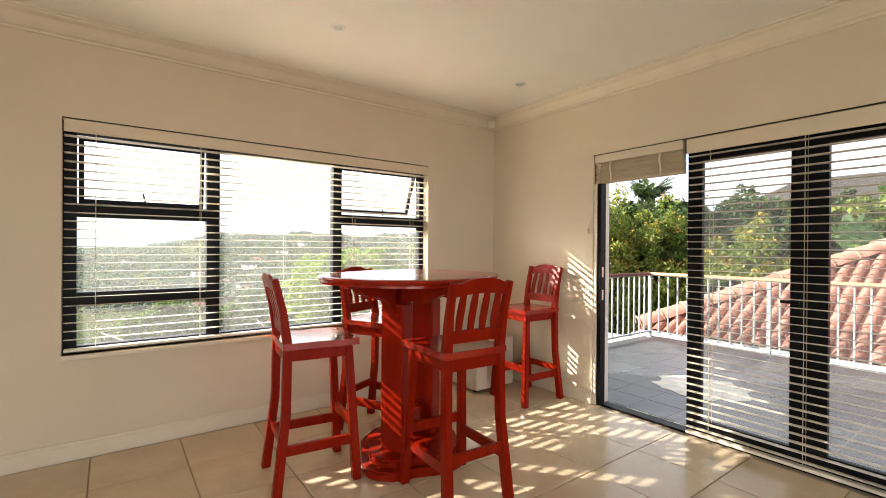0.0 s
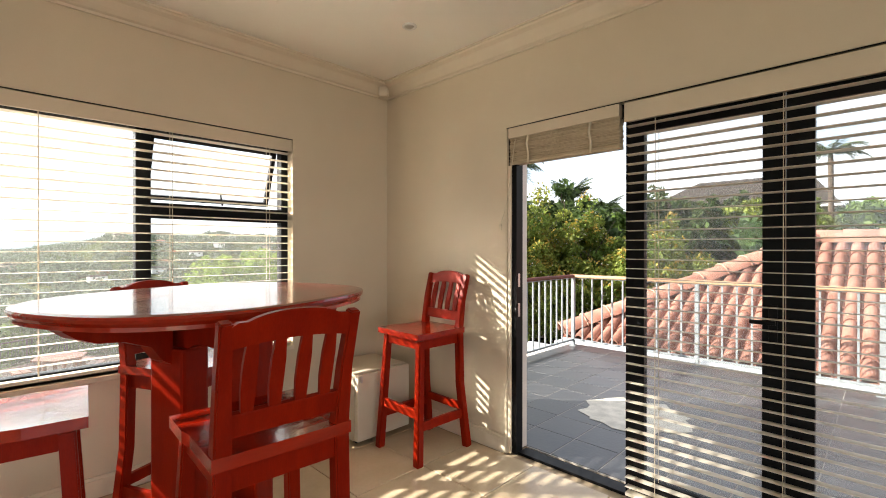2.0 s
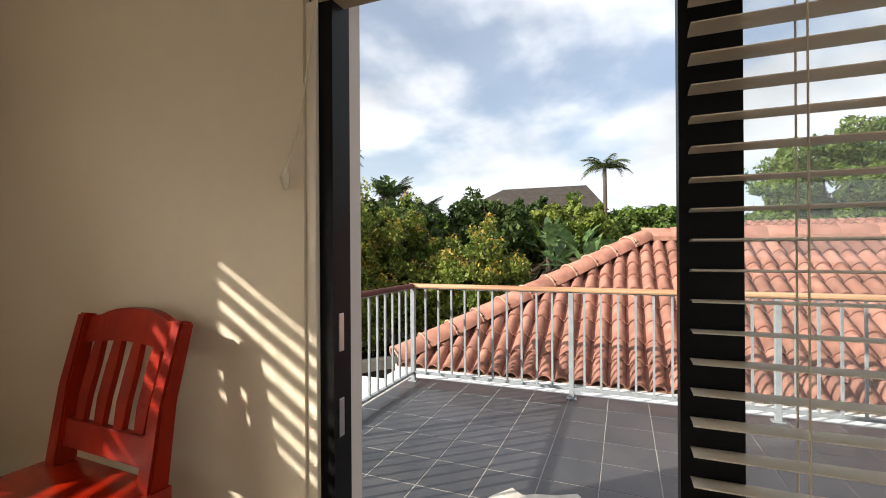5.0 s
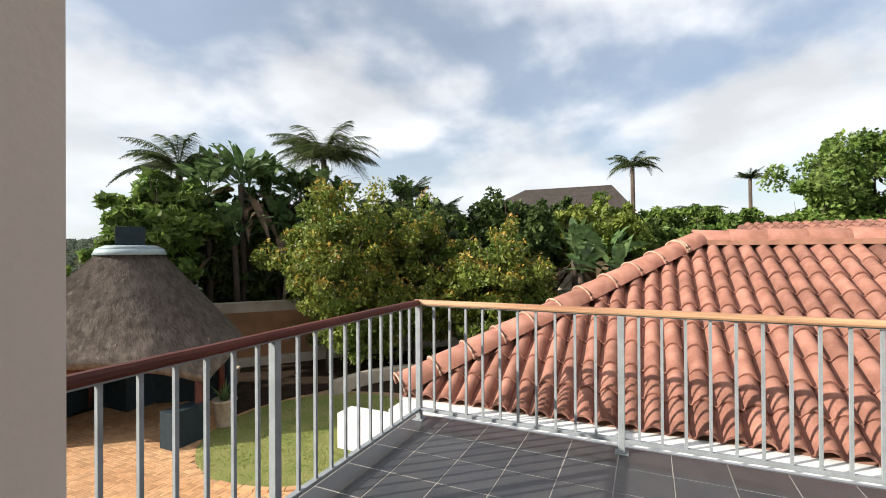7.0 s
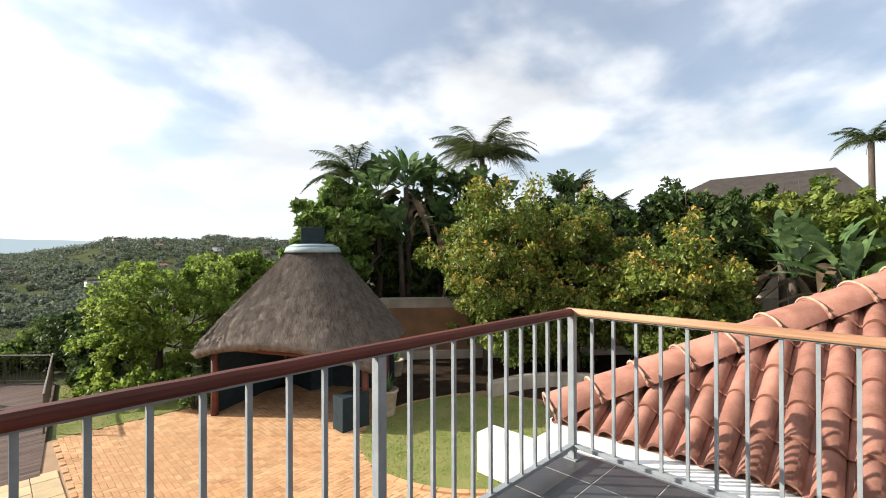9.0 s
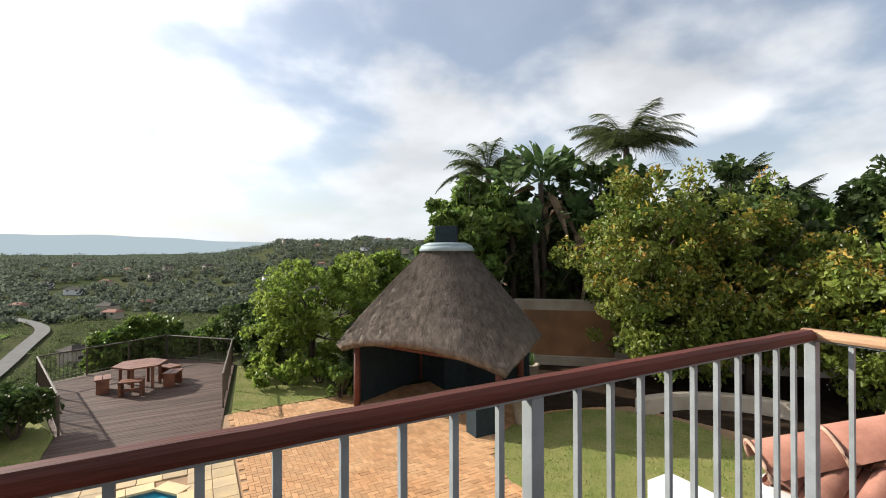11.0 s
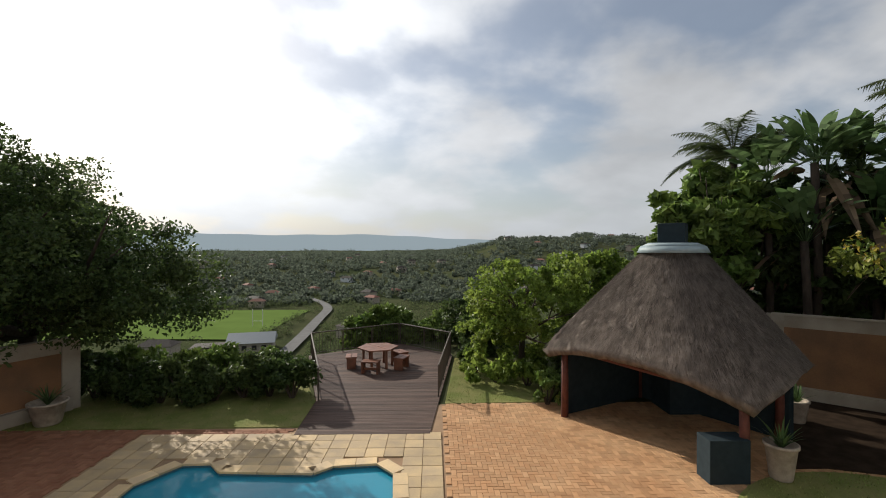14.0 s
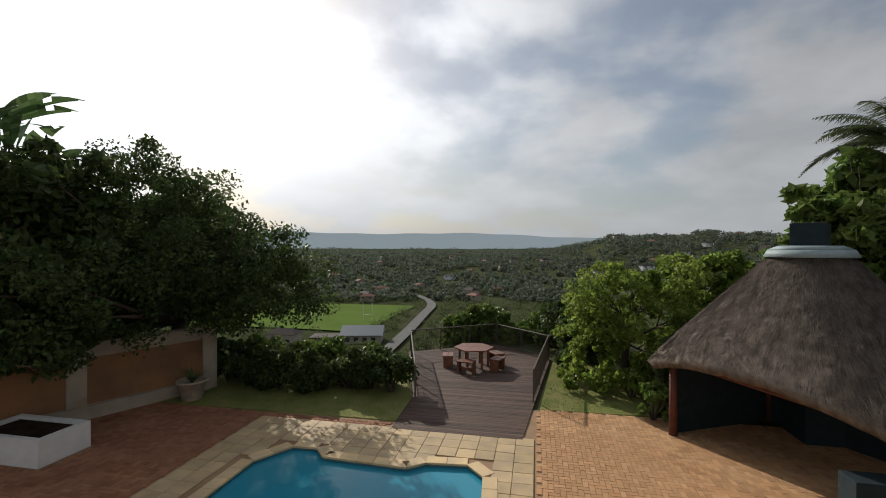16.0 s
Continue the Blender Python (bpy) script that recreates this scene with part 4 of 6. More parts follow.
gx = axis(list(range(-4000, -400, 200)) + list(range(-400, -80, 20)) + list(range(-80, -14, 6)) + list(range(-14, 30, 2)) + list(range(30, 90, 6)) + list(range(90, 400, 20)) + list(range(400, 4001, 200)))
gy = axis(list(range(-300, -20, 40)) + list(range(-20, 24, 4)) + list(range(24, 60, 2)) + list(range(60, 300, 8)) + list(range(300, 1300, 25)) + list(range(1300, 4401, 100)))
gv = [(x, y, land(x, y) - 0.06) for y in gy for x in gx]
nx = len(gx)
gf = [(j * nx + i, j * nx + i + 1, (j + 1) * nx + i + 1, (j + 1) * nx + i) for j in range(len(gy) - 1) for i in range(nx - 1)
      if not (-2.5 < (gx[i] + gx[i + 1]) / 2 < 6 and 7 < (gy[j] + gy[j + 1]) / 2 < 15)]
EARTH = mat("valley_ground", (0.050, 0.062, 0.030), 1.0, var=0.5, scale=0.02, fine=0.35, bump=0.0, tint=(0.075, 0.080, 0.042), spec=0.0)
tagged(quads("ground", gv, gf, EARTH, None, True), "grassy and wooded ground falling into a wide valley", "ground", "", "structure")

# paved terrace bed with the pool cut out of it
bm = bmesh.new()
out = [(-9, 3), (16, 3), (16, 16.6), (8.2, 16.6), (5.1, 16.5), (1.4, 14.85), (-6.4, 14.75), (-9, 14.75)]
ov = [bm.verts.new((x, y, GZ - 0.012)) for x, y in out]
pv_ = [bm.verts.new((x, y, GZ - 0.012)) for x, y in POOL]
es = [bm.edges.new((a[i], a[(i + 1) % len(a)])) for a in (ov, pv_) for i in range(len(a))]
bmesh.ops.triangle_fill(bm, use_beauty=True, edges=es)
pave = solid("pavement", bm, SAND, "clay brick and sandstone paved pool terrace", "pavement")

pool = thing("swimming_pool", pose(0, 0, GZ), "blue swimming pool with a shaped end and tiled rim", "pool")
bm = bmesh.new()
a = [bm.verts.new((x, y, -0.19)) for x, y in POOL]
b = [bm.verts.new((x, y, -1.5)) for x, y in POOL]
for i in range(len(POOL)):
    j = (i + 1) % len(POOL)
    bm.faces.new((a[i], a[j], b[j], b[i]))
bm.faces.new(b)
part("basin", bm, POOLM, pool, "pale blue plastered basin")
bm = bmesh.new()
a = [bm.verts.new((x, y, -0.012)) for x, y in POOL]
b = [bm.verts.new((x, y, -0.19)) for x, y in POOL]
for i in range(len(POOL)):
    j = (i + 1) % len(POOL)
    bm.faces.new((a[i], a[j], b[j], b[i]))
part("tile_band", bm, POOLT, pool, "dark blue waterline tiles")
bm = bmesh.new()
bm.faces.new([bm.verts.new((x, y, -0.085)) for x, y in POOL])
wt = part("water", bm, WATER, pool, "clear rippled water")
wt.visible_shadow = False
part("step", bx(-0.9, 0.3, 11.5, 12.4, -1.45, -0.5), POOLM, pool)


def sheet(name, outline, z, material, label, category, kind="structure"):
    bm = bmesh.new()
    prism(bm, outline, z - 0.05, z)
    return solid(name, bm, material, label, category, kind)


LAWN1 = [(-6.4, 14.78), (1.42, 14.88), (1.34, 16.9), (0.6, 18.5), (-6.4, 17.6)]
LAWN2 = [(5.2, 16.5), (8.3, 16.62), (9.6, 19.0), (9.0, 22.0), (5.75, 22.0)]
LAWN3 = [(12.6 + 2.9 * math.cos(a), 9.6 + 2.7 * math.sin(a)) for a in [k * 2 * math.pi / 40 for k in range(40)]]
# dark sheet over paving and ground, the shade under the trees in its colour
sheet("garden_bed", [(13.0, 12.42), (12.35, 12.42), (13.7, 14.7), (14.6, 16.4), (15.7, 17.0), (24.3, 9.5), (27.2, 2.0), (16.05, 2.0), (16.05, 9.0), (15.3, 11.6), (14.2, 12.05)], GZ + 0.02, SOIL, "dark brown sheet standing for shaded ground by the garden wall", "ground")
gb_v, gb_f = [], []
rnd = random.Random(6)
for nm, o, dens in (("lawn", LAWN1, 90), ("lawn", LAWN2, 90), ("lawn", LAWN3, 200)):
    sheet(nm, o, GZ + 0.012, GRASS, "mown green lawn with dry patches", "lawn", "stuff")
    xs, ys = [p[0] for p in o], [p[1] for p in o]
    for _ in range(int(dens * (max(xs) - min(xs)) * (max(ys) - min(ys)))):
        x, y = rnd.uniform(min(xs), max(xs)), rnd.uniform(min(ys), max(ys))
        if inside(x, y, o):
            a, h, q = rnd.uniform(0, 6.28), rnd.uniform(0.02, 0.05), len(gb_v)
            dx, dy = 0.012 * math.cos(a), 0.012 * math.sin(a)
            gb_v += [(x - dx, y - dy, GZ + 0.01), (x + dx, y + dy, GZ + 0.01), (x + rnd.uniform(-0.03, 0.03), y + rnd.uniform(-0.03, 0.03), GZ + 0.01 + h)]
            gb_f.append((q, q + 1, q + 2))
tagged(quads("grass", gb_v, gb_f, BLADE), "short green grass blades on the lawns", "grass", "", "stuff")
bm = bmesh.new()
for k in range(24, 46):
    a0, a1 = k * 2 * math.pi / 60 + 0.6, (k + 0.94) * 2 * math.pi / 60 + 0.6
    prism(bm, [(12.6 + r * math.cos(a), 9.6 + r * 0.93 * math.sin(a)) for r, a in ((2.92, a0), (3.06, a0), (3.06, a1), (2.92, a1))], GZ - 0.03, GZ + 0.045)
solid("kerb", bm, BRICK, "curved brick edging of the lawn", "kerb")

# ---- timber deck with its railing and table ----
deck = thing("timber_deck", pose(0, 0, GZ), "weathered brown timber deck on the garden edge", "deck")
bm = bmesh.new()
prism(bm, [(x, y) for x, y in DECKP], -0.14, -0.02)
part("deck_frame", bm, BARK, deck, "dark frame under the boards")
y = 14.36
k = 0
while y < 24.9:
    ys = y + 0.05
    cut = []
    for (xa, ya), (xb, yb) in zip(DECKP, DECKP[1:] + DECKP[:1]):
        if (ya > ys) != (yb > ys):
            cut.append(xa + (xb - xa) * (ys - ya) / (yb - ya))
    if len(cut) >= 2:
        part("deck_board", bx(min(cut), max(cut), y, y + 0.092, -0.02, 0.014 + random.uniform(-0.002, 0.002)), DECK, deck)
    y += 0.100


DECKBAR = mesh_of("bar", bx(-0.007, 0.007, -0.007, 0.007, 0.13, 0.97), RUST)


def deck_rail(pts):
    t = thing("deck_railing", pose(0, 0, GZ), "brown steel railing round the timber deck", "railing")
    for a, b in zip(pts, pts[1:]):
        a3, b3 = Vector((*a, 0.0)), Vector((*b, 0.0))
        n = max(1, round((b3 - a3).length / 1.6))
        for z, r, nm in ((0.98, 0.028, "handrail"), (0.12, 0.016, "bottom_bar")):
            bm = bmesh.new()
            tube(bm, [a3 + Vector((0, 0, z)), b3 + Vector((0, 0, z))], r, 6)
            part(nm, bm, RUST, t)
        for k in range(n + 1):
            p = a3.lerp(b3, k / n)
            part("post", bx(p.x - 0.022, p.x + 0.022, p.y - 0.022, p.y + 0.022, 0.0, 0.97), RUST, t)
        m = max(2, int((b3 - a3).length / 0.12))
        for k in range(1, m):
            p = a3.lerp(b3, k / m)
            piece("bar", DECKBAR, t, Matrix.Translation(p))
    return t


deck_rail([(1.42, 16.85), (-0.30, 22.45), (3.22, 24.85)])
deck_rail([(5.02, 17.1), (5.60, 22.5), (3.30, 24.80)])

tb = thing("picnic_table", pose(2.72, 20.75, GZ + 0.014, 0, 0, 12), "hexagonal brown wooden garden table on the deck", "table")
for k in range(6):
    a0, a1 = k * math.pi / 3, (k + 1) * math.pi / 3
    bm = bmesh.new()
    R = 0.78
    prism(bm, [(0.012 * math.cos((a0 + a1) / 2), 0.012 * math.sin((a0 + a1) / 2)), (R * math.cos(a0 + 0.01), R * math.sin(a0 + 0.01)), (R * math.cos(a1 - 0.01), R * math.sin(a1 - 0.01))], 0.71, 0.755)
    part("top_segment", bm, TABLEW, tb)
for k in range(6):
    a = k * math.pi / 3
    part("leg", bx(0.55 * math.cos(a) - 0.045, 0.55 * math.cos(a) + 0.045, 0.55 * math.sin(a) - 0.045, 0.55 * math.sin(a) + 0.045, 0, 0.71, 0.006), TABLEW, tb)
bn = thing("garden_bench", Matrix.Identity(4), "short brown wooden bench beside the hexagonal table", "bench", "benches round the garden table")
for v in (-0.11, 0.11):
    part("seat_plank", bx(-0.32, 0.32, v - 0.10, v + 0.10, 0.41, 0.455, 0.006), TABLEW, bn)
for u in (-0.28, 0.28):
    part("leg_panel", bx(u - 0.035, u + 0.035, -0.17, 0.17, 0, 0.41, 0.006), TABLEW, bn)
part("stretcher", bx(-0.25, 0.25, -0.03, 0.03, 0.12, 0.20, 0.004), TABLEW, bn)
first = True
for ang in (188, 262, 340, 35):
    m = pose(2.72 + 1.0 * math.cos(radians(ang)), 20.75 + 1.0 * math.sin(radians(ang)), GZ + 0.014, 0, 0, ang + 90)
    if first:
        bn.matrix_basis, first = m, False
    else:
        copy_thing(bn, m)

# ---- thatched shelter ----
C4 = [Vector((7.55, 15.75, -1.34)), Vector((11.0, 11.3, -1.62)), Vector((13.9, 13.6, -1.38)), Vector((11.3, 17.7, -1.3))]
CEN = sum(C4, Vector()) / 4
lapa = thing("thatched_shelter", pose(CEN.x, CEN.y, GZ), "open thatched garden shelter on dark red poles", "shelter")
bm = bmesh.new()
NS, NR = 96, 26
TOPZ = 1.46 - GZ
grid = []
rnd = random.Random(2)
for s in range(NS):
    e = s / NS * 4
    i, f = int(e) % 4, e % 1
    a, b = C4[i] - CEN, C4[(i + 1) % 4] - CEN
    p = a.lerp(b, f)
    lift = 0.44 * math.sin(math.pi * f) ** 1.0           # the eave lifts between the corners
    # corners are rounded
    p = Vector((p.x, p.y, 0)) * (1 - 0.10 * abs(math.cos(math.pi * f)) ** 6 + 0.04 * math.sin(math.pi * f))
    ez = a.lerp(b, f).z + CEN.z - GZ + lift
    col = []
    for r in range(NR + 1):
        v = r / NR
        top = Vector((0.62 * math.cos(math.atan2(p.y, p.x)), 0.62 * math.sin(math.atan2(p.y, p.x)), 0))
        q = p.lerp(top, v)
        z = ez + (TOPZ - ez) * (v ** 0.95)
        w = rnd.uniform(-0.018, 0.018)
        n2 = q.normalized()
        col.append(bm.verts.new((q.x + n2.x * w, q.y + n2.y * w, z + rnd.uniform(-0.015, 0.015))))
    # the thick cut edge under the eave
    q = p * 0.955
    col.insert(0, bm.verts.new((q.x, q.y, ez - 0.16 + rnd.uniform(-0.02, 0.02))))
    q = p * 0.85
    col.insert(0, bm.verts.new((q.x, q.y, ez + 0.05)))
    grid.append(col)
for s in range(NS):
    for r in range(NR + 2):
        bm.faces.new((grid[s][r], grid[(s + 1) % NS][r], grid[(s + 1) % NS][r + 1], grid[s][r + 1]))
bm.faces.new([c[-1] for c in grid])
th = part("thatch_roof", bm, THATCH, lapa, "grey-brown combed thatch", True)
# loose reed ends over the roof
rv, rf = [], []
rnd = random.Random(12)
for k in range(52000):
    s, v = rnd.randrange(NS), rnd.random() ** 0.8
    e = (s + rnd.random()) / NS * 4
    i, f = int(e) % 4, e % 1
    a, b = C4[i] - CEN, C4[(i + 1) % 4] - CEN
    pz = a.lerp(b, f)
    p = Vector((pz.x, pz.y, 0)) * (1 - 0.10 * abs(math.cos(math.pi * f)) ** 6 + 0.04 * math.sin(math.pi * f))
    ez = pz.z + CEN.z - GZ + 0.44 * math.sin(math.pi * f)
    top = p.normalized() * 0.62
    pt_ = lambda v: (p.lerp(top, v), ez + (TOPZ - ez) * (max(v, 0) ** 0.95))
    q0, zz0 = pt_(v)
    q1, zz1 = pt_(max(v - 0.05, -0.012))
    tn = Vector((-p.y, p.x, 0)).normalized() * rnd.uniform(0.004, 0.009)
    o = len(rv)
    lift_ = rnd.uniform(0.012, 0.04)
    n2 = p.normalized() * lift_
    rv += [(q0.x - tn.x, q0.y - tn.y, zz0 + 0.004), (q0.x + tn.x, q0.y + tn.y, zz0 + 0.004), (q1.x + n2.x, q1.y + n2.y, zz1 + lift_)]
    rf.append((o, o + 1, o + 2))
tagged(quads("reeds", rv, rf, THATCH, lapa), "loose reed ends of the thatch", "", "", "stuff")
bm = bmesh.new()
for r0, r1, z0, z1 in ((0.84, 0.76, TOPZ - 0.10, TOPZ + 0.06), (0.76, 0.56, TOPZ + 0.06, TOPZ + 0.15)):
    bmesh.ops.create_cone(bm, cap_ends=True, segments=28, radius1=r0, radius2=r1, depth=z1 - z0, matrix=Matrix.Translation((0, 0, (z0 + z1) / 2)))
part("ridge_cap", bm, CAP, lapa, "grey-blue cement ridge cap", True)
bm = bmesh.new()
box(bm, -0.31, 0.31, -0.31, 0.31, TOPZ - 0.6, TOPZ + 0.64, pose(0, 0, 0, 0, 0, -36), bev=0.02)
part("chimney", bm, CHIM, lapa, "dark blue-grey square chimney")
for c, k in zip(C4, (0.74, 0.78, 0.74, 0.78)):
    p = (c - CEN) * k
    bm = bmesh.new()
    h = c.z - GZ + 0.22
    tube(bm, [(p.x, p.y, 0), (p.x + 0.01, p.y, 1.0), (p.x, p.y + 0.01, h)], [0.10, 0.093, 0.085], 12)
    pl = part("pole", bm, POLE, lapa, "dark red gum pole", True)
for i in range(4):
    a, b = (C4[i] - CEN) * 0.76, (C4[(i + 1) % 4] - CEN) * 0.76
    bm = bmesh.new()
    tube(bm, [(a.x, a.y, C4[i].z - GZ + 0.14), (b.x, b.y, C4[(i + 1) % 4].z - GZ + 0.14)], 0.07, 10)
    part("ring_beam", bm, POLE, lapa)
# added wall; its near-black colour stands for the shade under the thatch
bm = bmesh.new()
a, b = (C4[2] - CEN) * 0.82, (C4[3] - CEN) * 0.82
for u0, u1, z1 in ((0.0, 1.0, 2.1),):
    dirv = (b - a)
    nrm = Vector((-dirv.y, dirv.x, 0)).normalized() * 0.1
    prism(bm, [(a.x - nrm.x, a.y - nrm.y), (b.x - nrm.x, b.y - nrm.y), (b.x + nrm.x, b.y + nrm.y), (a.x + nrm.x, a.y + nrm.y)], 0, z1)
part("back_wall", bm, CHIM, lapa, "added back wall, near-black for the shade inside")
# second added wall, shade-dark as well, which also blocks the low sun
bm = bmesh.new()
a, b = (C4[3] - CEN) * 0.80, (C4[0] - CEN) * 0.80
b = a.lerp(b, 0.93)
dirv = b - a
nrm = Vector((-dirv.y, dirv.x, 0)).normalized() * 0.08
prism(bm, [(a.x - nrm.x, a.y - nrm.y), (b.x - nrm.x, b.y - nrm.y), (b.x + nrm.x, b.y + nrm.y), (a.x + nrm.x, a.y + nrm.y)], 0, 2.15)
part("side_wall", bm, CHIM, lapa, "added side wall, near-black for the shade inside, blocking the sun")
part("hearth", bx(0.4, 1.7, 0.9, 1.9, 0, 1.5, 0.02), CHIM, lapa, "dark built-in barbecue hearth")
tagged(part("counter_block", bx(10.2, 11.0, 11.85, 12.3, GZ, GZ + 0.85, 0.01), CHIM), "dark grey-green low counter block by the shelter", "counter")


# ---- garden walls ----
def garden_wall(name, p, q, h, label, panels, pier=0.45):
    """A plaster wall with piers and recessed ochre panels."""
    p, q = Vector((*p, 0)), Vector((*q, 0))
    L = (q - p).length
    m = Matrix.Translation((p.x, p.y, GZ)) @ Matrix.Rotation(math.atan2(q.y - p.y, q.x - p.x), 4, "Z")
    t = thing(name, m, label, "wall", kind="structure")
    part("core", bx(0, L, -0.09, 0.09, -0.1, h - 0.002), CREAM, t)
    w = L / panels
    for k in range(panels):
        part("panel", bx(k * w + pier / 2, (k + 1) * w - pier / 2, -0.105, 0.105, 0.38, h - 0.36, 0.004), OCHRE, t, "rough ochre panel")
    for k in range(panels + 1):
        part("pier", bx(k * w - pier / 2, k * w + pier / 2, -0.15, 0.15, -0.1, h + 0.02, 0.008), CREAM, t)
    part("coping", bx(-0.1, L + 0.1, -0.13, 0.13, h, h + 0.05, 0.008), CREAM, t)
    part("ledge", bx(0, L, -0.22, 0.22, -0.1, 0.36, 0.01), CREAM, t)


garden_wall("wall_garden_right", (15.6, 17.2), (24.5, 9.6), 2.5, "cream plaster garden wall with ochre panels", 3)
garden_wall("wall_garden_left", (-5.5, 16.3), (-8.4, 9.9), 2.0, "cream plaster garden wall with ochre panels by the pool", 2)
garden_wall("wall_garden_far", (24.5, 9.6), (27.5, 2.0), 2.5, "cream plaster garden wall with ochre panels", 2)
low = thing("low_garden_wall", pose(16.0, 10.8, GZ), "low curved cream plaster wall round a planting bed", "wall", kind="structure")
line = [(-1.1 + 3.2 * math.sin(a) * 1.0, 0.2 - 2.6 * (1 - math.cos(a))) for a in [k * 1.45 / 16 for k in range(17)]]
bm = bmesh.new()
rows = []
for (xa, ya), (xb, yb) in zip(line, line[1:] + [(2 * line[-1][0] - line[-2][0], 2 * line[-1][1] - line[-2][1])]):
    d = Vector((xb - xa, yb - ya, 0)).normalized()
    nn = Vector((-d.y, d.x, 0))
    rows.append([bm.verts.new(Vector((xa, ya, z)) + nn * w) for w, z in ((-0.13, -0.05), (-0.13, 0.40), (-0.09, 0.46), (0.09, 0.46), (0.13, 0.40), (0.13, -0.05))])
for p, q in zip(rows, rows[1:]):
    for i in range(5):
        bm.faces.new((p[i], p[i + 1], q[i + 1], q[i]))
bm.faces.new(rows[0])
bm.faces.new(rows[-1][::-1])
part("wall_body", bm, CREAM, low)
pb = thing("planter_box", pose(-6.1, 11.37, GZ), "low white plastered planter box by the wall", "planter")
bm = bmesh.new()
for q in ((-1.0, 1.03, -0.57, -0.45), (-1.0, 1.03, 0.45, 0.57), (-1.0, -0.88, -0.45, 0.45), (0.91, 1.03, -0.45, 0.45)):
    box(bm, q[0], q[1], q[2], q[3], 0, 0.60)
part("sides", bm, WHITE, pb)
part("soil_fill", bx(-0.88, 0.91, -0.45, 0.45, 0.1, 0.52), SOIL, pb, "dark soil")


def plant_pot(x, y, r, h, label):
    t = thing("plant_pot", pose(x, y, GZ), label, "pot")
    bm = bmesh.new()
    prof = [(0.0, 0.0), (r * 0.62, 0.0), (r * 0.70, 0.05), (r * 0.95, h * 0.9), (r * 1.05, h * 0.92), (r * 1.05, h), (r * 0.92, h), (r * 0.85, h * 0.85), (0.0, h * 0.85)]
    rows = [[bm.verts.new((a * math.cos(k * math.pi / 12), a * math.sin(k * math.pi / 12), z)) for a, z in prof] for k in range(24)]
    for k in range(24):
        for i in range(len(prof) - 1):
            bm.faces.new((rows[k][i], rows[(k + 1) % 24][i], rows[(k + 1) % 24][i + 1], rows[k][i + 1]))
    bmesh.ops.remove_doubles(bm, verts=bm.verts, dist=0.0005)
    part("pot", bm, POTM, t, "", True)
    v, f = [], []
    rnd = random.Random(int(x * 10))
    for k in range(34):
        a, lean, ln = rnd.uniform(0, 6.28), rnd.uniform(0.2, 1.1), rnd.uniform(0.35, 0.7)
        o = len(v)
        px_, py_ = math.cos(a), math.sin(a)
        for s in range(4):
            u = s / 3
            rr, zz = lean * ln * u, h * 0.85 + ln * (u - 0.4 * lean * u * u)
            w = 0.035 * (1 - u) + 0.002
            v += [(px_ * rr - py_ * w, py_ * rr + px_ * w, zz), (px_ * rr + py_ * w, py_ * rr - px_ * w, zz)]
        f += [(o + 2 * s, o + 2 * s + 1, o + 2 * s + 3, o + 2 * s + 2) for s in range(3)]
    quads("leaves", v, f, L_BANANA, t)


plant_pot(11.75, 12.05, 0.29, 0.72, "weathered clay pot with a spiky plant by the shelter")
plant_pot(14.4, 14.9, 0.28, 0.6, "weathered clay pot with a spiky plant")
plant_pot(-5.15, 15.2, 0.42, 0.6, "wide pale clay pot with a leafy plant")


# ---- plants ----
def leaves(rng, centres, radii, per, size, aspect=1.8, droop=0.0):
    """Leaf blades scattered round clump centres: each a folded pair of triangles."""
    n = len(centres) * per
    c = np.repeat(np.array(centres), per, 0)
    r = np.repeat(np.array(radii), per, 0)
    d = rng.normal(size=(n, 3))
    d /= np.linalg.norm(d, axis=1)[:, None]
    p = c + d * (r * rng.uniform(0.25, 1.0, n) ** 0.6)[:, None] * np.array((1, 1, 0.8))
    a = rng.normal(size=(n, 3)) + d * 0.5 - np.array((0, 0, droop))
    a /= np.linalg.norm(a, axis=1)[:, None]
    b = np.cross(a, rng.normal(size=(n, 3)))
    b /= np.linalg.norm(b, axis=1)[:, None]
    s = size * rng.uniform(0.6, 1.3, n)[:, None]
    up = np.cross(a, b) * s * 0.12
    v = np.stack((p - a * s * aspect / 2, p + b * s * 0.5 + up, p + a * s * aspect / 2, p - b * s * 0.5 + up), 1).reshape(-1, 3)
    f = np.arange(n * 4).reshape(-1, 4)
    return v, f


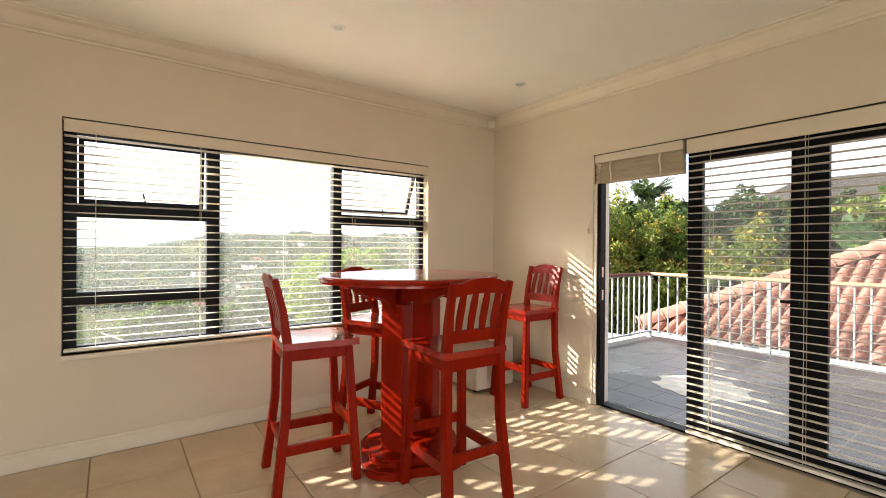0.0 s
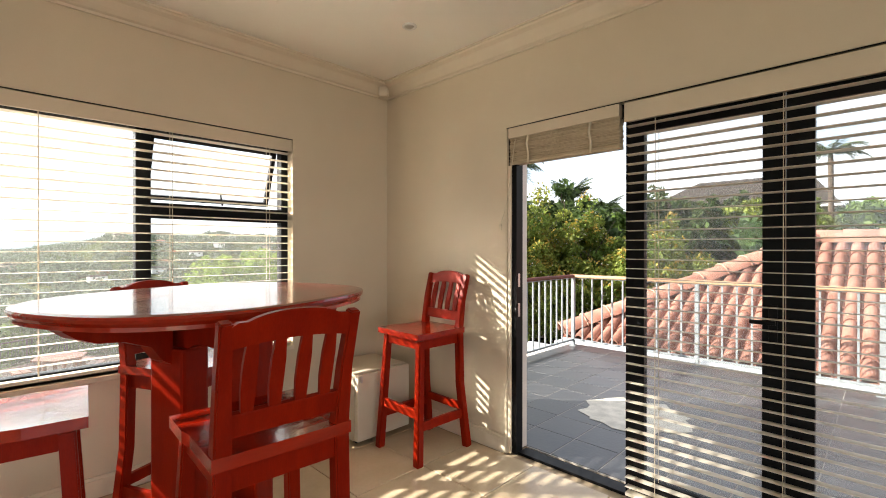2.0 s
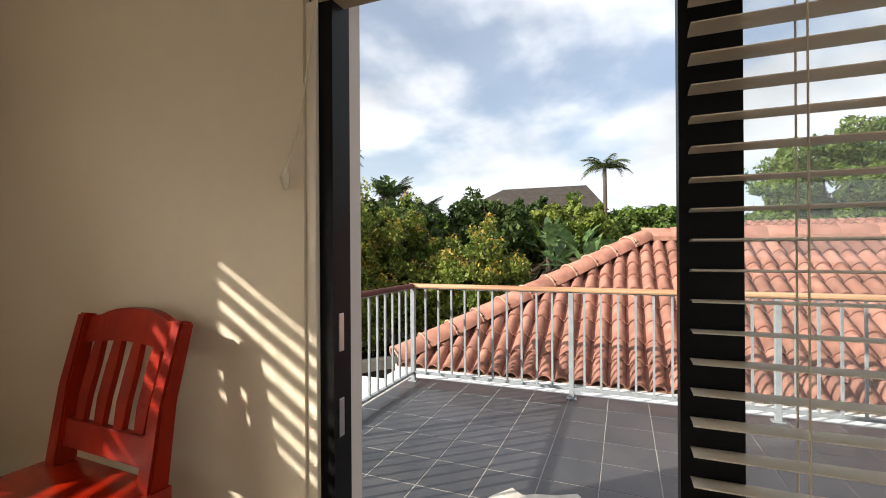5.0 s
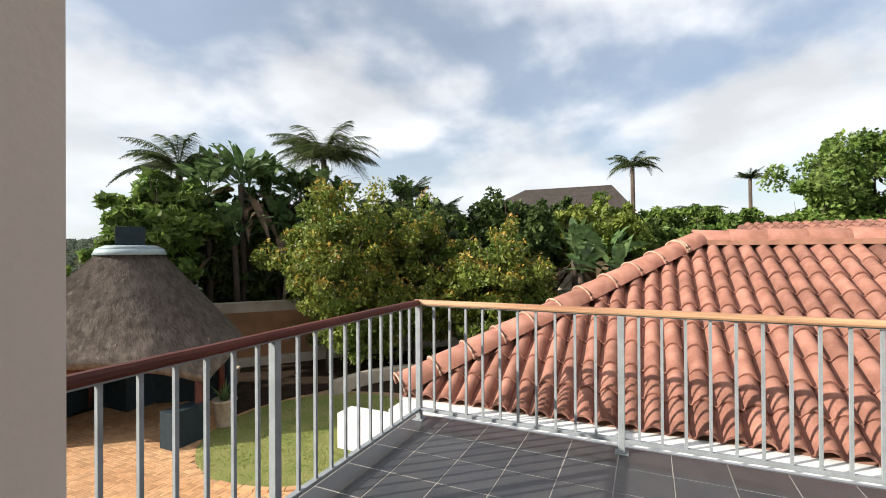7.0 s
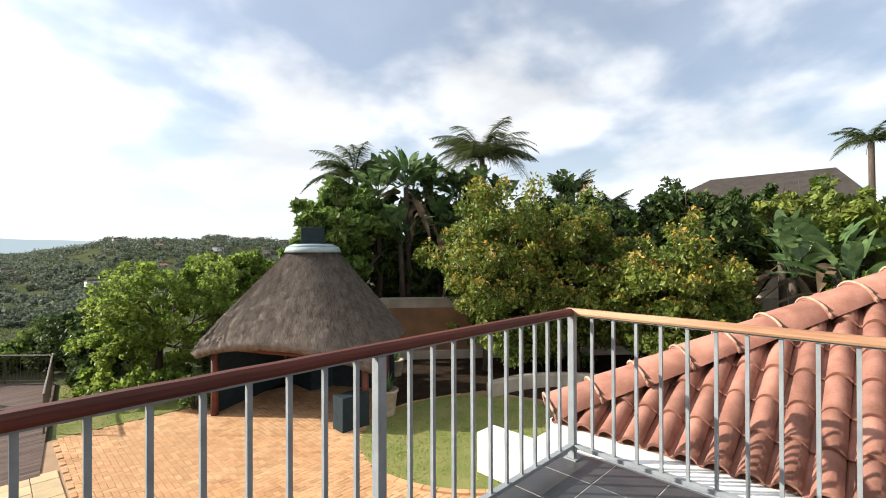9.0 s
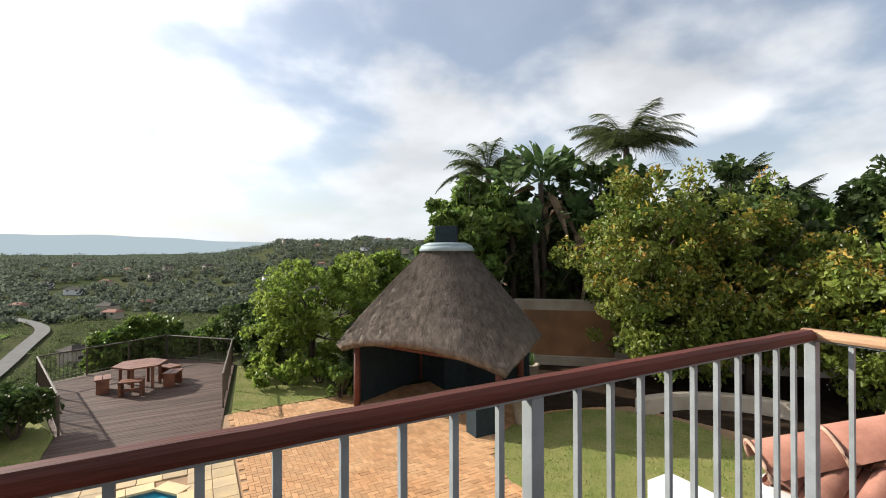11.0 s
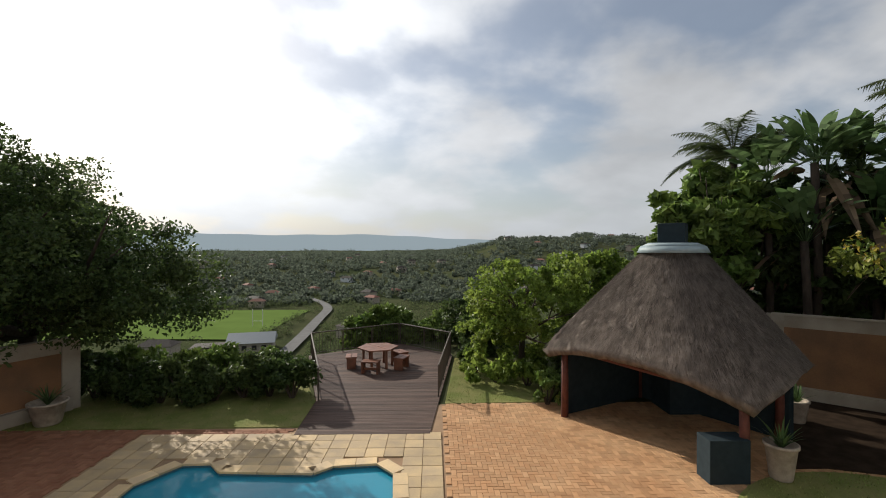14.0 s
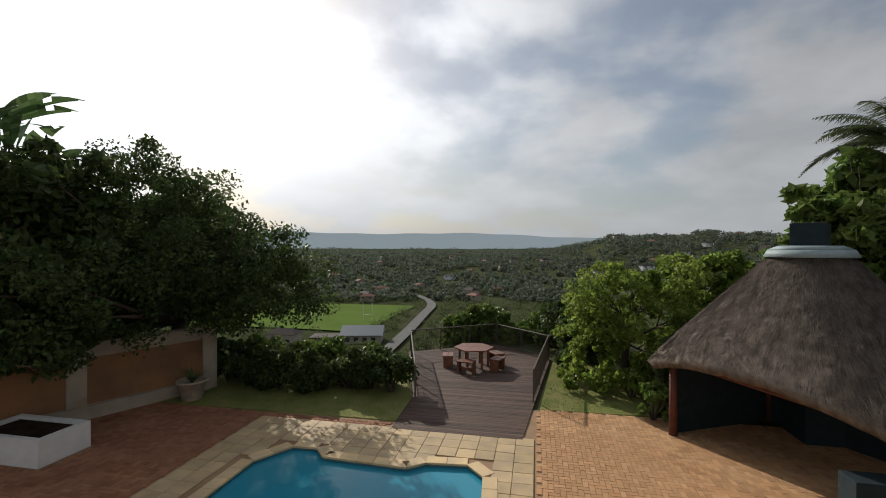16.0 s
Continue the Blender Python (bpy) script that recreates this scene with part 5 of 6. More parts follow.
def tree(name, x, y, z, height, crown, radii, material, label, seed, clumps=120, per=60, size=0.14, trunk=0.16, droop=0.2, lean=(0, 0), blossoms=0, flat=0.0, lobes=(), tips=0, gap=0.21):
    """A tapered trunk with forking limbs and a crown of leaf clumps with gaps. crown: centre above the foot; radii: of the crown."""
    rng = np.random.default_rng(seed)
    rnd = random.Random(seed)
    t = thing(name, pose(x, y, z), label, "tree")
    cc = Vector(crown)
    bm = bmesh.new()
    fork = Vector((lean[0] * 0.4, lean[1] * 0.4, height * 0.42))
    tube(bm, [(0, 0, -0.15), (rnd.uniform(-0.05, 0.05), 0.03, height * 0.2), fork], [trunk * 1.25, trunk, trunk * 0.8], 9)
    cents, rads = [], []
    k = 0
    while len(cents) < clumps:
        d = Vector((rnd.gauss(0, 1), rnd.gauss(0, 1), rnd.gauss(0, 1))).normalized()
        f = rnd.uniform(0.35, 1.0) ** 0.5
        # an uneven outline: bulges and hollows
        w = 0.82 + 0.55 * noise.noise((d.x * 2.1 + seed, d.y * 2.1, d.z * 2.1)) + 0.12 * rnd.uniform(-1, 1)
        w = min(w, 1.0)
        lc, lr = cc, radii
        if lobes and rnd.random() < 0.55:
            lc, lr = lobes[rnd.randrange(len(lobes))]
            lc = Vector(lc)
        p = Vector((d.x * lr[0], d.y * lr[1], d.z * lr[2])) * f * w + lc
        if d.z < -0.5 and rnd.random() < flat:
            continue
        cents.append(tuple(p))
        rads.append(min(radii) * rnd.uniform(0.09, gap))
    for k in range(11):
        e = Vector(cents[k * len(cents) // 11])
        m1 = fork.lerp(e, 0.5) + Vector((rnd.uniform(-0.2, 0.2), rnd.uniform(-0.2, 0.2), rnd.uniform(0.0, 0.3)))
        tube(bm, [fork, m1, e], [trunk * 0.55, trunk * 0.32, 0.012], 6)
        for _ in range(2):
            e2 = e + Vector((rnd.uniform(-1, 1), rnd.uniform(-1, 1), rnd.uniform(-0.3, 0.9))) * min(radii) * 0.35
            tube(bm, [m1, m1.lerp(e2, 0.6), e2], [trunk * 0.25, trunk * 0.14, 0.008], 5)
    part("trunk", bm, BARK, t, "rough grey-brown trunk and limbs", True)
    v, f = leaves(rng, cents, rads, per, size, droop=droop)
    quads("crown", v.tolist(), f.tolist(), material, t)
    if tips:
        pick = [i for i, c in enumerate(cents) if c[2] > cc.z - 0.3 * radii[2] and i % 3]
        v, f = leaves(rng, [(cents[i][0], cents[i][1], cents[i][2] + rads[i] * 0.5) for i in pick], [rads[i] * 0.75 for i in pick], tips, size * 0.9, droop=droop)
        quads("new_growth", v.tolist(), f.tolist(), L_TIP, t)
    if blossoms:
        v, f = leaves(rng, cents[: len(cents) // 2], [r * 1.15 for r in rads[: len(rads) // 2]], blossoms, size * 0.6, 1.0)
        quads("blossom", v.tolist(), f.tolist(), FLOWER, t)
    return t


def bush(name, pts, material, label, seed, per=70, size=0.12, kind=""):
    """A run of foliage mounds: (x, y, z, radius, height) each, resting on the ground."""
    rng = np.random.default_rng(seed)
    cents, rads = [], []
    x0, y0, z0 = pts[0][:3]
    for x, y, z, r, h in pts:
        n = max(8, int(14 * r * h))
        for _ in range(n):
            a, q, u = rng.uniform(0, 6.28), rng.uniform(0.1, 1) ** 0.5, rng.uniform(0, 1)
            rr = r * q * (1 - 0.35 * u) * rng.uniform(0.8, 1.15)
            cents.append((x - x0 + rr * math.cos(a), y - y0 + rr * math.sin(a), z - z0 + 0.25 + (h - 0.3) * u * rng.uniform(0.85, 1.1)))
            rads.append(rng.uniform(0.25, 0.5) * min(1, r))
    t = thing(name, pose(x0, y0, z0), label, "shrub", "", kind)
    v, f = leaves(rng, cents, rads, per, size)
    quads("foliage", v.tolist(), f.tolist(), material, t)
    bm = bmesh.new()
    for x, y, z, r, h in pts:
        for k in range(5):
            a = k * 1.3
            tube(bm, [(x - x0, y - y0, z - z0 - 0.1), (x - x0 + 0.5 * r * math.cos(a), y - y0 + 0.5 * r * math.sin(a), z - z0 + h * 0.7)], [0.04, 0.012], 5)
    tagged(part("stems", bm, BARK, t), "thin woody stems", "", "", "stuff")
    return t


def frond(v, f, base, az, length, arch, rng, width=0.55, n=18, rise=0.9):
    """One feather-palm frond: an arching midrib with drooping leaflets on both sides."""
    ca, sa = math.cos(az), math.sin(az)
    pts = []
    for k in range(n + 1):
        u = k / n
        r = length * (u - 0.18 * u * u) * math.cos(rise * (1 - u * 0.6))
        z = length * (math.sin(rise) * u - arch * u * u)
        pts.append((base[0] + ca * r, base[1] + sa * r, base[2] + z))
    for k in range(n):
        p, q = pts[k], pts[k + 1]
        o = len(v)
        w = 0.02 * (1 - k / n) + 0.006
        v += [(p[0] - sa * w, p[1] + ca * w, p[2]), (p[0] + sa * w, p[1] - ca * w, p[2]), (q[0] + sa * w, q[1] - ca * w, q[2]), (q[0] - sa * w, q[1] + ca * w, q[2])]
        f.append((o, o + 1, o + 2, o + 3))
        if k < 2:
            continue
        ln = width * math.sin(math.pi * (0.15 + 0.82 * k / n)) * rng.uniform(0.8, 1.1)
        for s in (-1, 1):
            for h in (0.0, 0.5):
                b0 = [p[i] + (q[i] - p[i]) * h for i in range(3)]
                fx, fy = ca * 0.55, sa * 0.55
                tip = (b0[0] + (-sa * s + fx) * ln * 0.85, b0[1] + (ca * s + fy) * ln * 0.85, b0[2] - ln * rng.uniform(0.15, 0.55))
                o = len(v)
                v += [(b0[0], b0[1], b0[2]), (b0[0] + ca * 0.05, b0[1] + sa * 0.05, b0[2] + 0.012), tip]
                f.append((o, o + 1, o + 2))


def palm(x, y, z, height, n, length, label, seed, trunk=0.15, arch=0.75):
    rng = np.random.default_rng(seed)
    t = thing("palm_tree", pose(x, y, z), label, "palm tree")
    bm = bmesh.new()
    tube(bm, [(0, 0, -0.2), (0.08, 0, height * 0.5), (0.05, 0.05, height)], [trunk * 1.3, trunk, trunk * 0.9], 10)
    part("trunk", bm, BARK, t, "ringed grey-brown trunk", True)
    v, f = [], []
    for k in range(n):
        frond(v, f, (0.05, 0.05, height), k * 2.4 + rng.uniform(-0.2, 0.2), length * rng.uniform(0.8, 1.1), arch * rng.uniform(0.7, 1.15), rng, length * 0.26, 18, rng.uniform(0.35, 1.35))
    quads("fronds", v, f, L_PALM, t)
    return t


def banana(x, y, z, height, n, label, seed, leaf=1.9, width=0.5, dry=6):
    """A giant strelitzia: a stem with a fan of broad paddle leaves, split at the edges, and hanging dead ones."""
    rng = np.random.default_rng(seed)
    t = thing("strelitzia", pose(x, y, z), label, "tree")
    bm = bmesh.new()
    tube(bm, [(0, 0, -0.2), (0.1, 0, height * 0.5), (0, 0.05, height)], [0.16, 0.13, 0.12], 9)
    part("trunk", bm, BARK, t, "fibrous brown stem", True)

    def blades(count, rise0, rise1, mat_, nm, droop):
        v, f = [], []
        for k in range(count):
            az = rng.uniform(0, 6.28)
            ca, sa = math.cos(az), math.sin(az)
            rise = rng.uniform(rise0, rise1)
            ln, wd = leaf * rng.uniform(0.8, 1.15), width * rng.uniform(0.8, 1.1)
            stalk = ln * 0.5
            m = 9
            roll = rng.uniform(-0.6, 0.6)
            prev = None
            for s in range(m + 1):
                u = s / m
                dist = stalk + ln * u
                hor = math.cos(rise) * dist + 0.1 * u * u * ln
                up = math.sin(rise) * dist - droop * ln * u * u
                w = wd * 0.5 * math.sin(math.pi * min(1.0, 0.06 + 0.93 * u) ** 0.75)
                c = (ca * hor, sa * hor, height + up)
                sx, sy, sz = -sa * math.cos(roll), ca * math.cos(roll), math.sin(roll)
                row = [(c[0] - sx * w, c[1] - sy * w, c[2] - sz * w + 0.16 * w), c, (c[0] + sx * w, c[1] + sy * w, c[2] + sz * w + 0.16 * w)]
                if prev:
                    for a in (0, 1):
                        if rng.random() < 0.12:
                            continue
                        o = len(v)
                        v.extend([prev[a], prev[a + 1], row[a + 1], row[a]])
                        f.append((o, o + 1, o + 2, o + 3))
                prev = row
            o = len(v)
            v.extend([(0.02 * sa, -0.02 * ca, height - 0.1), (-0.02 * sa, 0.02 * ca, height - 0.1), (ca * math.cos(rise) * stalk - 0.012 * sa, sa * math.cos(rise) * stalk + 0.012 * ca, height + math.sin(rise) * stalk), (ca * math.cos(rise) * stalk + 0.012 * sa, sa * math.cos(rise) * stalk - 0.012 * ca, height + math.sin(rise) * stalk)])
            f.append((o, o + 1, o + 2, o + 3))
        quads(nm, v, f, mat_, t)
    blades(n, 0.45, 1.45, L_BANANA, "leaves", 0.35)
    blades(dry, -0.9, 0.2, L_DRY, "dead_leaves", 0.6)
    return t


# large dark tree behind the left-hand wall
tree("garden_tree", -6.9, 16.6, GZ, 5.0, (-1.3, -0.2, 5.1), (4.0, 4.2, 3.2), L_DARK, "large dark fine-leaved tree beside the garden wall", 11, 520, 150, 0.075, 0.26, flat=0.5, lobes=(((1.7, -0.2, 4.0), (3.2, 3.2, 2.3)), ((3.3, 0.0, 3.1), (2.4, 2.4, 1.6)), ((0.0, -3.2, 3.3), (2.6, 2.6, 1.9)), ((0.3, -5.2, 3.1), (2.1, 2.3, 1.5))))
tree("garden_tree", -8.6, 12.6, GZ, 5.0, (0, 0, 4.4), (3.4, 3.4, 3.5), L_DARK, "dense dark tree behind the pool wall", 12, 230, 90, 0.17, 0.22)
for i, (x, y, h) in enumerate(((-8.3, 11.6, 6.8), (-8.8, 10.6, 7.2), (-9.0, 9.6, 6.6), (-8.2, 12.4, 6.4), (-9.4, 12.4, 7.4), (-8.6, 11.0, 5.4))):
    banana(x, y, GZ, h, 11, "tall green giant strelitzia behind the pool wall", 40 + i, 1.9, 0.5)
# light tree behind the shelter
tree("garden_tree", 8.1, 19.6, GZ, 3.4, (0.1, -0.1, 2.35), (2.9, 2.4, 2.3), L_BRIGHT, "light green airy tree behind the thatched shelter", 13, 190, 100, 0.085, 0.12, gap=0.16)
tree("garden_tree", 11.8, 23.5, GZ - 0.2, 3.6, (0, 0, 3.3), (2.5, 2.2, 1.7), L_BRIGHT, "light green tree behind the thatched shelter", 14, 130, 60, 0.15, 0.12)
bush("shrub", [(7.0, 18.6, GZ, 0.8, 0.9), (8.0, 18.2, GZ, 0.8, 0.8), (6.4, 19.8, GZ, 0.6, 0.8)], L_BRIGHT, "low bright green shrubs on the lawn edge", 15)
bush("shrub", [(8.2, 16.4, GZ, 0.5, 0.9), (8.9, 17.0, GZ, 0.6, 1.1)], L_MID, "leafy green shrub beside the shelter pole", 16)
bush("dark_shrub", [(6.6, 21.5, GZ, 0.9, 1.9), (7.2, 23.2, GZ, 1.2, 2.2), (6.2, 24.8, GZ, 1.1, 1.9)], L_DARK, "dense dark shrubs beside the timber deck", 17, 110)
bush("hedge", [(-6.2 + 0.75 * k, 17.0 + 0.3 * math.sin(k), GZ, 0.8, 1.05 + 0.25 * math.sin(k * 1.7)) for k in range(10)], L_DARK, "dense dark green hedge along the garden edge", 18, 260, 0.085)
bush("hedge", [(1.2 + 0.9 * k, 26.2 + 0.25 * math.sin(k * 2), GZ - 0.6, 0.95, 1.75 + 0.3 * math.sin(k * 1.3)) for k in range(8)], L_MID, "glossy leafy hedge beyond the deck", 19, 120, 0.17)
bush("dark_shrub", [(9.6, 18.0, GZ, 0.8, 2.0), (10.5, 18.9, GZ, 0.9, 2.2), (11.6, 19.4, GZ, 0.9, 2.3), (9.0, 17.2, GZ, 0.6, 1.7)], L_DARK, "dense dark shrubs behind the shelter", 20, 110, 0.15)

# tall group beside and behind the shelter
tree("garden_tree", 15.0, 19.2, GZ, 5.8, (0, 0, 5.6), (2.2, 2.1, 2.3), L_MID, "broad-leaved bright green tree behind the shelter", 21, 120, 40, 0.30, 0.18)
tree("garden_tree", 17.2, 19.6, GZ, 4.5, (0, 0, 4.2), (2.7, 2.4, 3.6), L_DARK, "dark leafy tree behind the garden wall", 22, 170, 60, 0.22, 0.2)
tree("garden_tree", 20.0, 17.6, GZ, 4.5, (0, 0, 4.8), (2.9, 2.5, 3.8), L_DARK, "dark leafy tree behind the garden wall", 23, 170, 60, 0.22, 0.2)
for i, (x, y, h, n) in enumerate(((16.4, 18.6, 6.8, 13), (17.5, 17.9, 7.4, 14), (19.0, 17.9, 7.2, 12), (20.0, 17.2, 6.8, 12), (18.3, 18.4, 7.1, 13), (16.9, 17.6, 4.8, 10), (18.8, 17.2, 5.4, 10), (15.8, 19.2, 5.6, 10), (19.6, 16.6, 4.6, 9), (20.9, 16.5, 7.0, 12), (20.2, 16.0, 6.2, 12), (21.6, 15.6, 6.4, 10))):
    banana(x, y, GZ, h, n + 8, "tall giant strelitzia with broad torn leaves", 60 + i, 1.6, 0.48, 4)
palm(20.7, 16.1, GZ, 8.9, 60, 3.3, "tall feathery palm above the strelitzias", 71)
palm(16.4, 20.4, GZ, 8.0, 46, 2.9, "feathery palm behind the shelter", 72)
# added tree: closes a sunny gap so the ground by the wall is shaded
tree("garden_tree", 13.7, 18.3, GZ, 4.4, (0, 0, 4.3), (1.9, 1.9, 2.2), L_MID, "leafy green tree added behind the shelter to cast shade", 36, 150, 70, 0.2, 0.15)
# flowering bushes over the wall
tree("flowering_tree", 17.2, 13.0, GZ, 4.0, (0.2, -0.2, 3.8), (3.0, 3.0, 3.7), L_YEL, "yellow-green flowering tree by the garden wall", 24, 260, 95, 0.10, 0.13, 0.6, blossoms=12, tips=22, gap=0.19, lobes=(((0.4, -1.3, 1.7), (2.2, 2.0, 1.5)), ((-0.4, -0.6, 4.3), (2.4, 2.4, 2.6))))
tree("flowering_tree", 19.6, 10.6, GZ, 3.2, (0, 0, 3.4), (2.8, 2.8, 3.2), L_YEL, "yellow-green flowering tree overhanging the wall", 25, 260, 95, 0.10, 0.13, 0.6, blossoms=12, tips=22, gap=0.19)
tree("flowering_tree", 19.9, 7.4, GZ, 3.2, (0, 0, 2.9), (2.6, 2.6, 2.8), L_YEL, "yellow-green flowering tree overhanging the wall", 26, 260, 95, 0.10, 0.13, 0.6, blossoms=12, tips=22, gap=0.19)
tree("garden_tree", 22.2, 12.6, GZ, 5.0, (0, 0, 4.8), (3.0, 2.8, 3.2), L_DARK, "dark leafy tree behind the garden wall", 27, 160, 60, 0.2, 0.16)
tree("garden_tree", 24.6, 8.4, GZ, 5.0, (0, 0, 4.4), (3.0, 3.0, 3.0), L_DARK, "dark leafy tree behind the garden wall", 28, 160, 60, 0.2, 0.16)
palm(24.4, 13.4, GZ, 7.4, 30, 1.6, "short stiff dark palm beyond the wall", 73, 0.16, 0.5)
palm(25.8, 12.2, GZ, 6.6, 26, 1.6, "short stiff dark palm beyond the wall", 74, 0.16, 0.5)
for i, (x, y, h) in enumerate(((22.0, 4.4, 3.6), (22.8, 3.4, 4.0), (23.6, 4.9, 4.2), (21.6, 3.0, 3.2))):
    banana(x, y, GZ, h, 12, "pale green strelitzia clump behind the tiled roof", 80 + i, 1.5, 0.5, 5)
tree("garden_tree", 26.0, 4.0, GZ, 5.0, (0, 0, 4.9), (2.7, 2.7, 2.4), L_YEL, "yellow-green leafy tree near the dark-roofed house", 29, 150, 60, 0.18, 0.16)
tree("garden_tree", 29.0, 0.0, GZ, 5.0, (0, 0, 4.8), (2.6, 3.4, 2.2), L_MID, "green leafy garden tree beyond the tiled roof", 30, 150, 60, 0.2, 0.16)
tree("garden_tree", 30.0, 7.0, GZ, 5.0, (0, 0, 5.2), (3.0, 3.0, 2.4), L_DARK, "dark garden tree near the dark-roofed house", 34, 150, 60, 0.2, 0.16)
tree("garden_tree", 33.0, -5.0, GZ + 0.4, 5.0, (0, 0, 4.1), (3.0, 4.4, 2.4), L_MID, "green leafy garden tree beyond the tiled roof", 31, 170, 60, 0.2, 0.16)
tree("garden_tree", 35.0, -10.5, GZ + 0.4, 9.0, (0, 0, 7.1), (5.6, 6.3, 4.0), L_MID, "large round green tree beyond the roofs", 32, 420, 110, 0.16, 0.3)
tree("garden_tree", 38.0, -20.0, GZ + 0.4, 9.0, (0, 0, 6.0), (5.2, 6.0, 4.0), L_MID, "large round green tree beyond the roofs", 33, 300, 90, 0.2, 0.3)
palm(33.5, 2.8, GZ + 0.3, 9.3, 26, 2.0, "slender feathery palm above the far gardens", 75, 0.14)
palm(52.0, -6.5, GZ + 1.2, 9.7, 30, 1.5, "small round-headed palm in the distance", 76, 0.16, 0.4)
palm(36.0, -1.0, GZ + 0.4, 6.2, 22, 2.0, "feathery palm among the far gardens", 77, 0.14)

for i, (x, y, zc, r) in enumerate(((40, -3, 4.6, 3.4), (42, 2.5, 5.0, 3.2), (38, 6.5, 4.6, 3.0), (36, 11, 4.8, 3.2), (31, 14.5, 4.9, 3.2), (27.5, 17, 5.0, 3.0), (44, -9, 4.6, 3.6), (28.0, 3.0, 3.6, 2.4))):
    tree("garden_tree", x, y, GZ + 0.3, 4.5, (0, 0, zc), (r, r * 1.2, r * 0.8), (L_DARK, L_MID, L_YEL)[i % 3], "leafy green garden tree in the gardens beyond", 120 + i, 150, 60, 0.2, 0.15)
# added trees beyond the wall, placed to shade the left terrace
for i, (x, y) in enumerate(((-11.5, 16.0), (-13.0, 20.0), (-10.5, 20.5))):
    tree("garden_tree", x, y, GZ - 0.3, 5.0, (0, 0, 4.4), (3.8, 3.8, 3.6), L_DARK, "dense dark tree added beyond the garden wall to shade the terrace", 140 + i, 240, 80, 0.16, 0.2)
bush("shrub", [(-5.6 + 0.8 * k, 18.6, GZ - 0.4, 0.8, 1.5 + 0.3 * math.sin(k * 2.1)) for k in range(7)], L_MID, "loose leafy shrubs behind the hedge", 35, 90, 0.13)
# house with a dark hipped roof beyond the garden
hs = thing("dark_roofed_house", pose(46, 9.5, GZ + 1.9), "cream house with a dark tiled hip roof", "house")
part("wall", bx(-5, 5, -6, 6, -2, 5.6), CREAM, hs)
bm = bmesh.new()
vs = [bm.verts.new(p) for p in ((-5.8, -6.8, 5.5), (5.8, -6.8, 5.5), (5.8, 6.8, 5.5), (-5.8, 6.8, 5.5), (0, -4.6, 8.4), (0, 3.2, 8.4))]
for q in ((0, 1, 4), (1, 2, 5, 4), (2, 3, 5), (3, 0, 4, 5), (0, 3, 2, 1)):
    bm.faces.new([vs[i] for i in q])
rf3 = part("roof", bm, SLATEROOF, hs, "dark grey tiled roof")
part("gutter", bx(-5.95, -5.75, -6.8, 6.8, 5.38, 5.52), WHITE, rf3, "white gutter")
part("window", bx(-5.03, -4.98, -2, 1, 2.6, 4.4), DARK, hs)

# ---- the valley ----
rnd = random.Random(90)


def on_field(x, y):
    return -235 < x < -84 and 216 < y < 338 or -100 < x < -62 and 196 < y < 217


def valley_trees(name, material, n, d0, d1, size, label, seed, per):
    rng = np.random.default_rng(seed)
    c, r = [], []
    while len(c) < n:
        d = d0 + (d1 - d0) * rng.uniform() ** 1.3
        a = radians(rng.uniform(-62, 55))
        x, y = -math.sin(a) * d, math.cos(a) * d
        if y < 25 + (8 if x > -1 else 0) or on_field(x, y) or abs(x - road_x(y)) < 7 and y < 430:
            continue
        if noise.noise((x * 0.015, y * 0.015, 3.0)) < -0.36:
            continue
        q = rng.uniform(0.5, 1.2) * (1.9 + d * 0.0062)
        c.append((x, y, land(x, y) + q * 0.55))
        r.append(q)
    v, f = leaves(rng, c, r, per, size, 1.2)
    tagged(quads(name, v.tolist(), f.tolist(), material), label, "woods", "", "stuff")


def road_x(y):
    return -56 - 0.1 * (y - 180) - max(0, y - 320) ** 2 * 0.0036


# paler and bluer than the near valley leaves: distance haze in the colour
L_FAR = leafmat("leaf_far_hazed", (0.095, 0.118, 0.085), (0.12, 0.14, 0.105), 0.45, 0.9)
L_VAL = leafmat("leaf_valley", (0.075, 0.105, 0.045), (0.12, 0.14, 0.06), 0.4, 0.9)
valley_trees("valley_woods", L_VAL, 2600, 26, 460, 0.62, "dark wooded slope and valley trees", 91, 80)
valley_trees("valley_woods", L_VAL, 2200, 26, 460, 0.55, "green valley trees and gardens", 92, 70)
valley_trees("far_woods", L_FAR, 9000, 380, 1700, 2.4, "distant woods on the hillside, haze put into the leaf colour", 93, 36)
bm = bmesh.new()
prev = None
for k in range(60):
    y = 60 + k * 6.5
    x = road_x(y)
    row = [bm.verts.new((x + s * (2.4 + y * 0.003), y, land(x, y) + 1.2)) for s in (-1, 1)]
    if prev:
        bm.faces.new((prev[0], prev[1], row[1], row[0]))
    prev = row
# far ridges, their air haze painted as a pale glowing colour
HAZE = bpy.data.materials.new("ridge_haze_glow")
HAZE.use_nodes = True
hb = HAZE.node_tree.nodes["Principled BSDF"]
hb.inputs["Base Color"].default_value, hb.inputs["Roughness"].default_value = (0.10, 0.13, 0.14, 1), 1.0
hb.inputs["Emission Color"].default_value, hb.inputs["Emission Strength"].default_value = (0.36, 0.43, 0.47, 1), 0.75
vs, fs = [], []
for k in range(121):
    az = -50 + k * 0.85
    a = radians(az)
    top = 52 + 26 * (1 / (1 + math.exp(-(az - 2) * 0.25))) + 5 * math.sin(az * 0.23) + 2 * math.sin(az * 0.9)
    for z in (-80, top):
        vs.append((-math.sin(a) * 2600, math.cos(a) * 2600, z))
